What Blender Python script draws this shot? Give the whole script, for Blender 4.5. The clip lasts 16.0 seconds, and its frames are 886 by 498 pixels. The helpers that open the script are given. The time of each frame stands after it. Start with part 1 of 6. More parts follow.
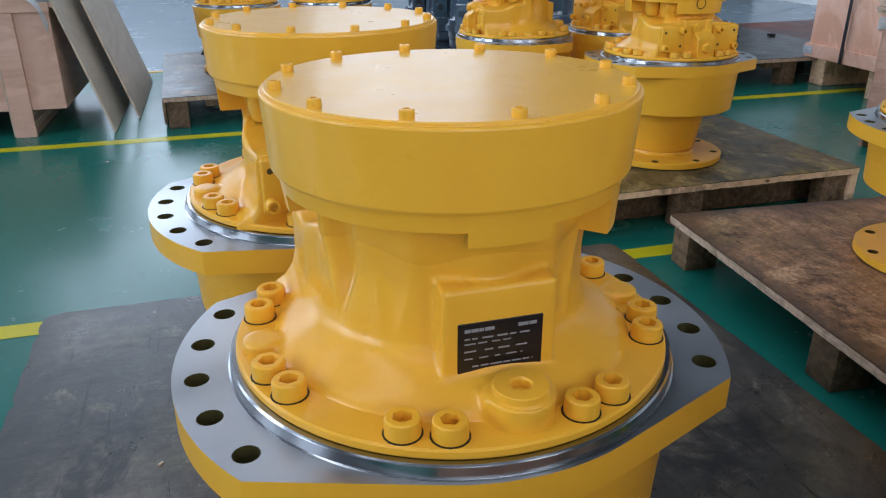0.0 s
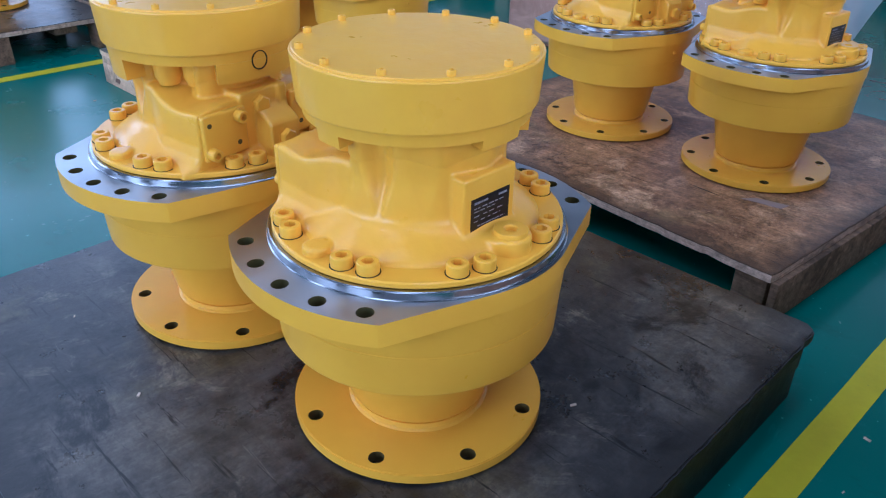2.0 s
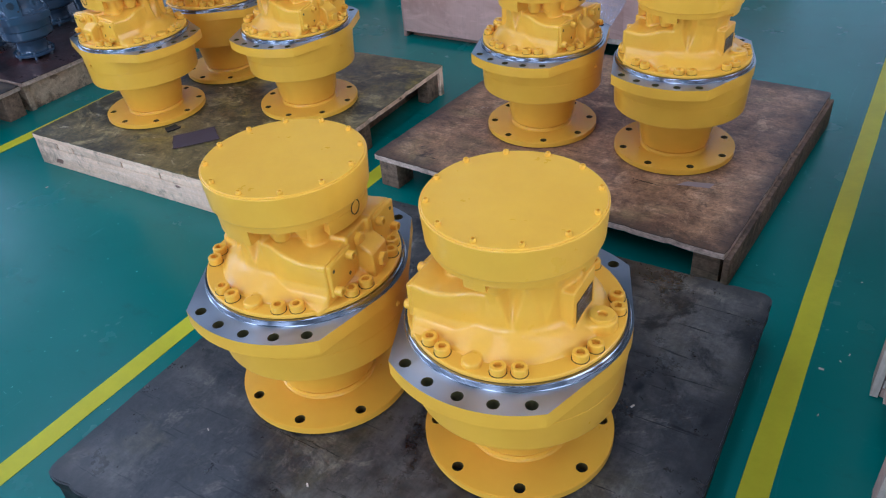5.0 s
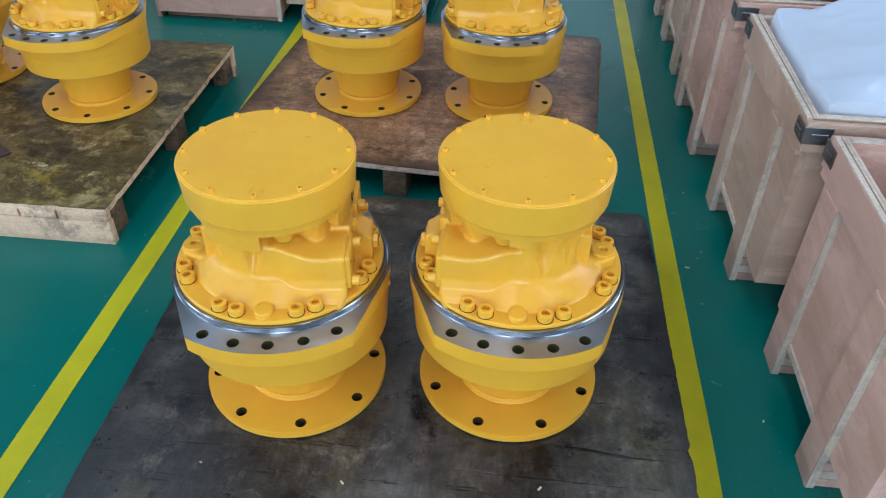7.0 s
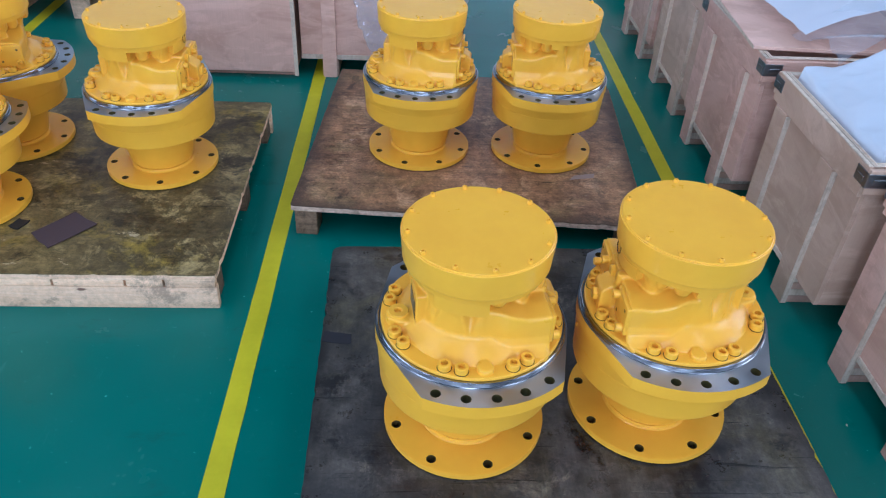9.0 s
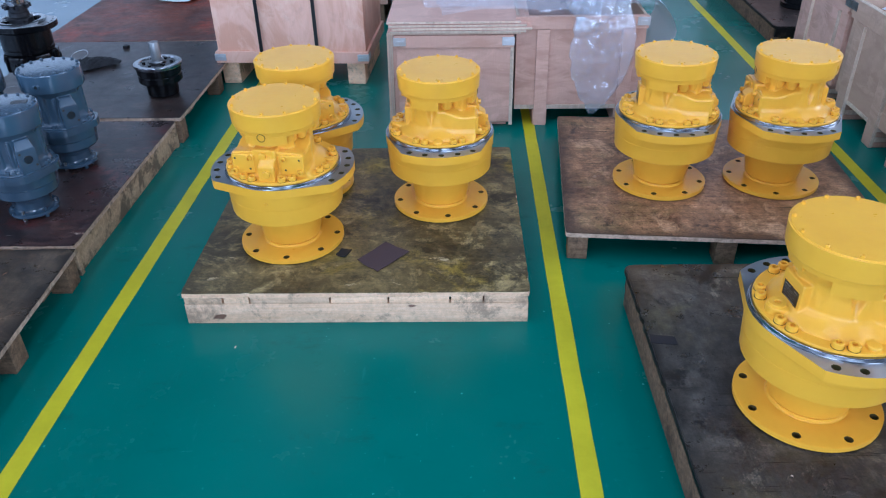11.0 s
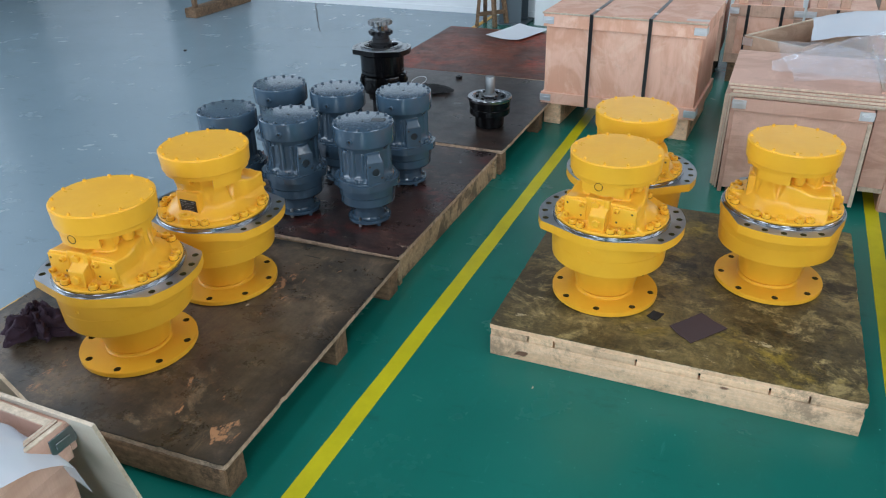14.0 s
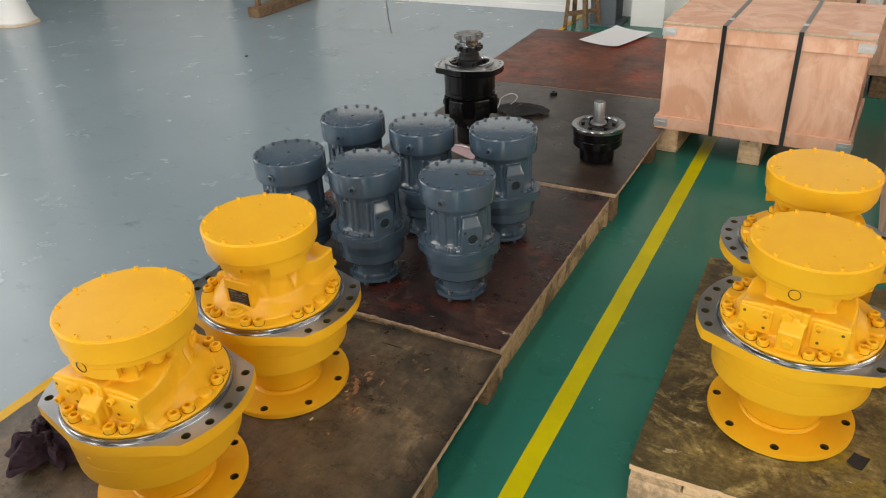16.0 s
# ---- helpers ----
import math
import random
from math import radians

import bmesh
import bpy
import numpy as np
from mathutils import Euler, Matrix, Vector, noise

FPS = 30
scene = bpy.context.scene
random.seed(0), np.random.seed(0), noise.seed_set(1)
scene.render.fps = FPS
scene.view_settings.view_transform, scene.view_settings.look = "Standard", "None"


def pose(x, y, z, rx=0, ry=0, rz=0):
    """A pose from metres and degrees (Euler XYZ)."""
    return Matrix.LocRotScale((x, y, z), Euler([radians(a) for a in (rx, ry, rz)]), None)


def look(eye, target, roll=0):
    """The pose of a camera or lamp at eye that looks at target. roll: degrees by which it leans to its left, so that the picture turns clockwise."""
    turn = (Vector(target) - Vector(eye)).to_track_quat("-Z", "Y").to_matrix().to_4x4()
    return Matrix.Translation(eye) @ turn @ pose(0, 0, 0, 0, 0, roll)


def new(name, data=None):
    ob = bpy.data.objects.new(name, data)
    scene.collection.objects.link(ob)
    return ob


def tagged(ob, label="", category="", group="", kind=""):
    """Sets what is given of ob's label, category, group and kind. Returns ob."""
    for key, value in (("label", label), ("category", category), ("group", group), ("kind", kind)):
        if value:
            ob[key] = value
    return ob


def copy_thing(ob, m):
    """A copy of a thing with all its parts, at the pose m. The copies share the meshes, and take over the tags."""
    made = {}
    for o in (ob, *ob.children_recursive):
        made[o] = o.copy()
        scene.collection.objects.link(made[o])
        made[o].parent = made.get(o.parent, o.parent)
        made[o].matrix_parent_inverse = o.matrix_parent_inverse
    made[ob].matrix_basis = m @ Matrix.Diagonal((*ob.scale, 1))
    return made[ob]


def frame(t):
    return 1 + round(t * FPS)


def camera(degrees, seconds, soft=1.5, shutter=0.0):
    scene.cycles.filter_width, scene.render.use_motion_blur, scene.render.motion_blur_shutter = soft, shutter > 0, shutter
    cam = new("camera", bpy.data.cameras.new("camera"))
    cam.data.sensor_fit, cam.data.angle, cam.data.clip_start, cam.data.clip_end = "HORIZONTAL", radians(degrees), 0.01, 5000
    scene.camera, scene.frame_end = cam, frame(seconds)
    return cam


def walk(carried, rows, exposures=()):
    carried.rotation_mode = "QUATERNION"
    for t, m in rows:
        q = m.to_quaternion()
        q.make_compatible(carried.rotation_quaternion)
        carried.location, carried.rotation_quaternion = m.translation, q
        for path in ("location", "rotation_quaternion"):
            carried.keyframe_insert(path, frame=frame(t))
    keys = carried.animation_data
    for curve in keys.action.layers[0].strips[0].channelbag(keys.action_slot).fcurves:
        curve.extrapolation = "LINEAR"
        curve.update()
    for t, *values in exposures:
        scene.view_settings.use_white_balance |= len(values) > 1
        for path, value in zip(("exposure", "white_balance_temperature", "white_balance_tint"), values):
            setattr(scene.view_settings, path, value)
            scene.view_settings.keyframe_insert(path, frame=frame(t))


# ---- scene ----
cam = camera(60.34, 16.0, soft=1.15)
EXPOSURE = [(0.0, -0.03, 5700, 10), (0.5, 0.05, 5500, 12), (1.0, 0.16, 5350, 13), (1.5, 0.22, 4600, 14), (2.5, 0.25, 4550, 19), (3.5, 0.25, 4650, 20), (4.2, 0.26, 4700, 20), (6.3, 0.32, 5000, 6), (6.5, 0.32, 5050, 6), (7.0, 0.33, 5150, 6), (7.5, 0.34, 5000, 8), (8.2, 0.36, 4950, 11),
            (10.5, 0.38, 4800, 13), (11.5, 0.42, 4800, 12), (12.5, 0.43, 5450, 5), (13.5, 0.34, 5750, 5), (14.5, 0.32, 5900, 7), (15.5, 0.34, 6050, 8), (16.0, 0.40, 7900, 12)]
PATH = [
    (0, (-0.2143, -0.8041, 0.7581), (-1.9803, -0.3018, -0.0349), -0.17),
    (0.5, (-0.1717, -0.8862, 0.8102), (-1.8211, -0.1896, -0.0809), -1.54),
    (1, (-0.1356, -0.9846, 0.8737), (-1.6751, -0.1465, -0.0895), -3.95),
    (1.5, (-0.1391, -1.0983, 0.8637), (-1.5182, -0.0411, -0.1264), -1.65),
    (2, (-0.1414, -1.2177, 0.8703), (-1.3777, 0.0010, -0.1230), 0.96),
    (2.5, (-0.1704, -1.2818, 0.8827), (-1.3174, 0.0312, -0.0974), 2.61),
    (3, (-0.1735, -1.3219, 0.8962), (-1.2979, 0.0221, -0.0679), 2.91),
    (3.5, (-0.1696, -1.3309, 0.8976), (-1.2825, 0.0305, -0.0552), 2.59),
    (4, (-0.2050, -1.3197, 0.8913), (-1.3037, 0.0364, -0.0855), 0.86),
    (4.2, (-0.2393, -1.3296, 0.9644), (-1.3089, 0.0230, -0.0487), -0.33),
    (6.3, (-0.5266, -1.7971, 1.3468), (-1.0097, -0.3450, 0.0591), -5.38),
    (6.5, (-0.6002, -1.7902, 1.3413), (-0.9837, -0.2917, 0.0735), -3.59),
    (7, (-0.7980, -1.7051, 1.2896), (-0.9610, -0.1450, 0.0489), 0.99),
    (7.5, (-0.9823, -1.6894, 1.2972), (-0.9560, -0.1339, 0.0403), 2.63),
    (8, (-1.1296, -1.7353, 1.3449), (-1.0116, -0.1805, 0.0925), 3.68),
    (8.2, (-1.1680, -1.7428, 1.3728), (-1.0530, -0.1793, 0.1309), 4.36),
    (10.3, (-1.762, -2.103, 1.486), (-1.754, -0.439, 0.376), -0.3),
    (10.5, (-1.864, -2.135, 1.493), (-1.873, -0.462, 0.397), -0.3),
    (11, (-2.044, -2.126, 1.504), (-2.108, -0.436, 0.435), -1.2),
    (11.5, (-2.128, -2.105, 1.515), (-2.243, -0.405, 0.468), -1.5),
    (12, (-2.139, -2.1, 1.533), (-2.392, -0.392, 0.523), -1.6),
    (12.5, (-2.142, -2.103, 1.532), (-2.538, -0.407, 0.549), -1.7),
    (13, (-2.166, -2.106, 1.527), (-2.692, -0.44, 0.554), -1.5),
    (13.5, (-2.2, -2.114, 1.528), (-2.822, -0.482, 0.555), -1.5),
    (14, (-2.254, -2.115, 1.518), (-2.964, -0.514, 0.552), -1.4),
    (14.5, (-2.32, -2.013, 1.504), (-3.109, -0.451, 0.536), -1.4),
    (15, (-2.362, -1.831, 1.5), (-3.235, -0.311, 0.535), -1.8),
    (15.5, (-2.465, -1.691, 1.492), (-3.351, -0.186, 0.517), -2.8),
    (16, (-2.673, -1.566, 1.502), (-3.514, -0.048, 0.508), -2.8),
]
walk(cam, [(t, look(eye, target, roll)) for t, eye, target, roll in PATH],
     exposures=EXPOSURE)

# ---- light: an overcast sky through roof lights and assumed tall windows ----
world = bpy.data.worlds.new("sky")
scene.world = world
world.use_nodes = True
_sky = world.node_tree.nodes.new("ShaderNodeTexSky")
_sky.sky_type, _sky.sun_disc = "NISHITA", False
_sky.sun_elevation, _sky.sun_rotation = radians(50), radians(200)
world.node_tree.links.new(_sky.outputs[0], world.node_tree.nodes["Background"].inputs[0])
world.node_tree.nodes["Background"].inputs[1].default_value = 0.12


def area_lamp(name, m, sx, sy, power, colour=(1, 1, 1)):
    d = bpy.data.lights.new(name, "AREA")
    d.shape, d.size, d.size_y, d.energy, d.color = "RECTANGLE", sx, sy, power, colour
    ob = new(name, d)
    ob.matrix_world = m
    return ob


HALL = (-10.5, 5.0, -9.0, 4.70, 6.0)  # x0, x1, y0, y1, height
ROOF_LIGHTS = [(-8.0, -2.0), (-4.6, -2.0), (-1.2, -2.0), (2.2, -2.0)]
for rx, ry in ROOF_LIGHTS:
    area_lamp("roof_light_daylight", pose(rx, ry, HALL[4] - 0.02), 0.9, 9.0, 76, (0.97, 0.99, 1.0))
# windows: centre along the wall, width, sill, head, power
# South and east windows are unseen and assumed, tuned as side fill.
ASSUMED_WINDOWS_SOUTH = [(-7.5, 2.6, 1.2, 4.6, 80), (-3.6, 2.6, 1.2, 4.6, 170), (0.3, 2.6, 1.2, 4.6, 175)]
ASSUMED_WINDOWS_EAST = [(-5.0, 2.6, 1.2, 4.6, 35), (-1.2, 2.6, 1.2, 4.6, 90), (2.4, 2.2, 1.2, 4.6, 125)]
WINDOWS_WEST = [(-6.0, 2.4, 1.6, 4.8, 80), (-2.4, 2.4, 1.6, 4.8, 80), (1.6, 2.4, 1.8, 4.8, 40)]
SKYLIGHT = (0.93, 0.97, 1.0)
for c, w, z0, z1, pw in ASSUMED_WINDOWS_SOUTH:
    area_lamp("window_daylight", pose(c, HALL[2] - 0.1, (z0 + z1) / 2, 90, 0, 0), w, z1 - z0, pw, SKYLIGHT)
# East fill is tinted warm to turn the motors' sides more orange.
for c, w, z0, z1, pw in ASSUMED_WINDOWS_EAST:
    area_lamp("window_daylight", pose(HALL[1] + 0.1, c, (z0 + z1) / 2, 0, 90, 0), z1 - z0, w, pw, (1.0, 0.96, 0.90))
for c, w, z0, z1, pw in WINDOWS_WEST:
    area_lamp("window_daylight", pose(HALL[0] - 0.1, c, (z0 + z1) / 2, 0, -90, 0), z1 - z0, w, pw, SKYLIGHT)

# ---- materials ----


class Mat:
    """A node material, built up by short calls."""

    def __init__(self, name, base=(0.5, 0.5, 0.5), rough=0.5, metal=0.0, coat=0.0, spec=0.5):
        self.m = bpy.data.materials.new(name)
        self.m.use_nodes = True
        self.nt = self.m.node_tree
        self.b = self.nt.nodes["Principled BSDF"]
        self.b.inputs["Base Color"].default_value = (*base, 1)
        self.b.inputs["Roughness"].default_value = rough
        self.b.inputs["Metallic"].default_value = metal
        self.b.inputs["Coat Weight"].default_value = coat
        self.b.inputs["Coat Roughness"].default_value = 0.15
        self.b.inputs["Specular IOR Level"].default_value = spec
        self.co = None
        self.h = None

    def node(self, kind, **kw):
        n = self.nt.nodes.new(kind)
        for k, v in kw.items():
            n.inputs[k].default_value = v
        return n

    def link(self, a, b):
        self.nt.links.new(a, b)

    def coords(self, scale=(1, 1, 1), world_space=False):
        if world_space:
            g = self.nt.nodes.new("ShaderNodeNewGeometry").outputs["Position"]
        else:
            g = self.nt.nodes.new("ShaderNodeTexCoord").outputs["Object"]
        mp = self.node("ShaderNodeMapping")
        mp.inputs["Scale"].default_value = scale
        self.link(g, mp.inputs["Vector"])
        return mp.outputs[0]

    def noise(self, scale, detail=4, rough=0.6, vec=None, distort=0.0):
        n = self.node("ShaderNodeTexNoise", Scale=scale, Detail=detail, Roughness=rough, Distortion=distort)
        self.link(vec if vec is not None else self.coords(), n.inputs["Vector"])
        return n.outputs["Fac"]

    def ramp(self, fac, stops, ease="LINEAR"):
        r = self.nt.nodes.new("ShaderNodeValToRGB")
        r.color_ramp.interpolation = ease
        el = r.color_ramp.elements
        while len(el) < len(stops):
            el.new(0.5)
        for e, (p, c) in zip(el, stops):
            e.position = p
            e.color = (*c, 1) if isinstance(c, tuple) else (c, c, c, 1)
        self.link(fac, r.inputs["Fac"])
        return r.outputs["Color"]

    def mix(self, fac, a, b, mode="MIX"):
        n = self.nt.nodes.new("ShaderNodeMix")
        n.data_type, n.blend_type = "RGBA", mode
        for sock, v in ((n.inputs[0], fac), (n.inputs[6], a), (n.inputs[7], b)):
            if isinstance(v, bpy.types.NodeSocket):
                self.link(v, sock)
            elif isinstance(v, tuple):
                sock.default_value = (*v, 1)
            else:
                sock.default_value = v
        return n.outputs[2]

    def colour(self, sock):
        self.link(sock, self.b.inputs["Base Color"])
        return self

    def roughness(self, fac, lo, hi):
        n = self.node("ShaderNodeMapRange")
        n.inputs["To Min"].default_value, n.inputs["To Max"].default_value = lo, hi
        self.link(fac, n.inputs["Value"])
        self.link(n.outputs[0], self.b.inputs["Roughness"])
        return self

    def bump(self, fac, strength, distance):
        n = self.node("ShaderNodeBump", Strength=strength, Distance=distance)
        self.link(fac, n.inputs["Height"])
        if self.h is not None:
            self.link(self.h, n.inputs["Normal"])
        self.h = n.outputs[0]
        self.link(self.h, self.b.inputs["Normal"])
        return self

    def random(self):
        return self.nt.nodes.new("ShaderNodeObjectInfo").outputs["Random"]


def paint(name, base, dark, rough=0.34, peel=0.5, coat=0.25, spec=0.5):
    m = Mat(name, base, rough, coat=coat, spec=spec)
    big = m.noise(9, 3)
    m.colour(m.mix(m.ramp(big, [(0.35, 0.0), (0.7, 1.0)]), dark, base))
    m.roughness(m.noise(30, 3), rough - 0.07, rough + 0.1)
    m.bump(m.noise(260, 2, 0.5), 0.05 * peel, 0.002)
    m.bump(m.noise(55, 3, 0.5), 0.12 * peel, 0.004)
    return m.m


YELLOW = paint("yellow_enamel", (0.85, 0.452, 0.028), (0.81, 0.412, 0.024), 0.30, 0.5, 0.12, 0.34)
YELLOW_CAST = paint("yellow_enamel_on_casting", (0.85, 0.452, 0.029), (0.80, 0.404, 0.025), 0.29, 1.1, 0.14, 0.36)
GREY_PAINT = paint("blue_grey_enamel", (0.054, 0.090, 0.132), (0.042, 0.072, 0.108), 0.15, 0.22, 0.45)
PORT_SHADE = paint("painted_port_shade", (0.016, 0.024, 0.034), (0.012, 0.018, 0.026), 0.3, 0.2, 0.1)
GREY_DULL = paint("dull_blue_grey_enamel", (0.040, 0.062, 0.088), (0.030, 0.048, 0.070), 0.34, 0.22, 0.1)
BLACK_PAINT = paint("black_enamel", (0.0028, 0.0028, 0.0034), (0.004, 0.004, 0.0048), 0.17, 0.3, 0.0, 0.26)


def steel(name, base=(0.40, 0.41, 0.43), rough=0.2, turned=0.0):
    """Bare metal; turned: how far circular tool marks draw out the highlights."""
    m = Mat(name, base, rough, metal=1.0)
    if turned:
        t = m.nt.nodes.new("ShaderNodeTangent")
        t.direction_type, t.axis = "RADIAL", "Z"
        m.link(t.outputs[0], m.b.inputs["Tangent"])
        m.b.inputs["Anisotropic"].default_value = turned
        m.b.inputs["Anisotropic Rotation"].default_value = 0.25
    v = m.coords((1, 1, 1))
    g = m.nt.nodes.new("ShaderNodeTexWave")
    g.wave_type, g.rings_direction = "RINGS", "Z"
    g.inputs["Scale"].default_value, g.inputs["Distortion"].default_value = 190, 0.6
    m.link(v, g.inputs["Vector"])
    m.bump(g.outputs["Fac"], 0.05, 0.0006)
    m.roughness(m.noise(14, 4), rough - 0.06, rough + 0.12)
    m.colour(m.ramp(m.noise(7, 3), [(0.3, tuple(c * 0.8 for c in base)), (0.7, base)]))
    return m.m


STEEL = steel("turned_steel", (0.40, 0.41, 0.43), 0.16, 0.5)
STEEL_FACE = steel("brushed_flange_face", (0.46, 0.47, 0.49), 0.30, 0.8)
STEEL_DULL = steel("dull_steel", (0.32, 0.33, 0.34), 0.38)
HOLE_WALL = Mat("dark_olive_hole_wall", (0.10, 0.085, 0.03), 0.4, 0.4).m
# Darkened yellow that paints in the shade of foot and cover holes.
HOLE_SHADE = Mat("painted_hole_shade", (0.085, 0.055, 0.014), 0.5).m
CHROME = steel("zinc_plated_clip", (0.80, 0.82, 0.85), 0.40)
CLIP_DULL = steel("tarnished_clip", (0.30, 0.31, 0.32), 0.36)
DARK_METAL = Mat("dark_oiled_metal", (0.05, 0.05, 0.055), 0.35, 0.9).m
PLATE_BLACK = Mat("black_label_plate", (0.006, 0.006, 0.007), 0.3).m
PLATE_INK = Mat("label_print", (0.26, 0.26, 0.27), 0.4).m
# Near-black for joints, and for shade painted into holes and under feet.
SEAM_SHADE = Mat("dark_joint_and_shade", (0.012, 0.008, 0.002), 0.7).m
STRAP = Mat("black_strap", (0.012, 0.012, 0.014), 0.28, spec=0.6).m


def epoxy(name, base, dark, light, spec):
    m = Mat(name, base, 0.16, coat=0.0, spec=spec)
    w = lambda s: m.coords((s, s, s), True)
    col = m.mix(m.ramp(m.noise(0.9, 4, vec=w(1)), [(0.35, 0.0), (0.68, 1.0)]), dark, base)
    col = m.mix(m.ramp(m.noise(26, 5, 0.7, w(1)), [(0.62, 0.0), (0.8, 0.5)]), col, light)
    specks = m.ramp(m.noise(75, 2, 0.5, w(1)), [(0.74, 0.0), (0.78, 0.8)])
    col = m.mix(specks, col, tuple(min(1, c * 2.2 + 0.05) for c in light))
    scuff = m.ramp(m.noise(4.5, 8, 0.78, m.coords((1, 2, 1), True)), [(0.57, 0.0), (0.70, 0.6)])
    col = m.mix(scuff, col, tuple(c * 0.55 for c in base))
    drag = m.ramp(m.noise(3.0, 6, 0.75, m.coords((9, 1.1, 1), True), 0.8), [(0.63, 0.0), (0.69, 0.4)])
    col = m.mix(drag, col, light)
    marks = m.ramp(m.noise(8.0, 6, 0.8, m.coords((1.3, 6, 1), True), 1.2), [(0.665, 0.0), (0.70, 0.45)])
    col = m.mix(marks, col, tuple(min(1, c * 1.5 + 0.06) for c in light))
    smear = m.ramp(m.noise(2.0, 9, 0.8, w(1), 0.6), [(0.62, 0.0), (0.68, 0.4)])
    col = m.mix(smear, col, tuple(c * 0.45 for c in base))
    m.colour(col)
    m.roughness(m.noise(3.2, 5, 0.65, w(1)), 0.13, 0.36)
    m.bump(m.noise(14, 3, 0.5, w(1)), 0.04, 0.01)
    m.bump(m.noise(2.5, 2, 0.5, w(1)), 0.05, 0.03)
    return m.m


GREEN_FLOOR = epoxy("green_epoxy_floor", (0.018, 0.154, 0.119), (0.011, 0.124, 0.095), (0.038, 0.196, 0.160), 0.3)
GREY_FLOOR = epoxy("grey_epoxy_floor", (0.232, 0.306, 0.358), (0.205, 0.275, 0.325), (0.278, 0.346, 0.396), 0.5)


def line_paint(name, base, worn_to):
    m = Mat(name, base, 0.35, spec=0.2)
    w = m.coords((1, 1, 1), True)
    col = m.mix(m.ramp(m.noise(5, 5, 0.7, w), [(0.4, 0.0), (0.75, 1.0)]), base, tuple(c * 0.78 for c in base))
    worn = m.ramp(m.noise(38, 6, 0.8, w), [(0.66, 0.0), (0.72, 0.8)])
    m.colour(m.mix(worn, col, worn_to))
    m.bump(m.noise(60, 3, 0.5, w), 0.1, 0.002)
    return m.m


LINE = line_paint("yellow_floor_line", (0.56, 0.495, 0.008), (0.22, 0.26, 0.05))
LINE_ORANGE = line_paint("amber_floor_line", (0.66, 0.36, 0.006), (0.40, 0.30, 0.10))


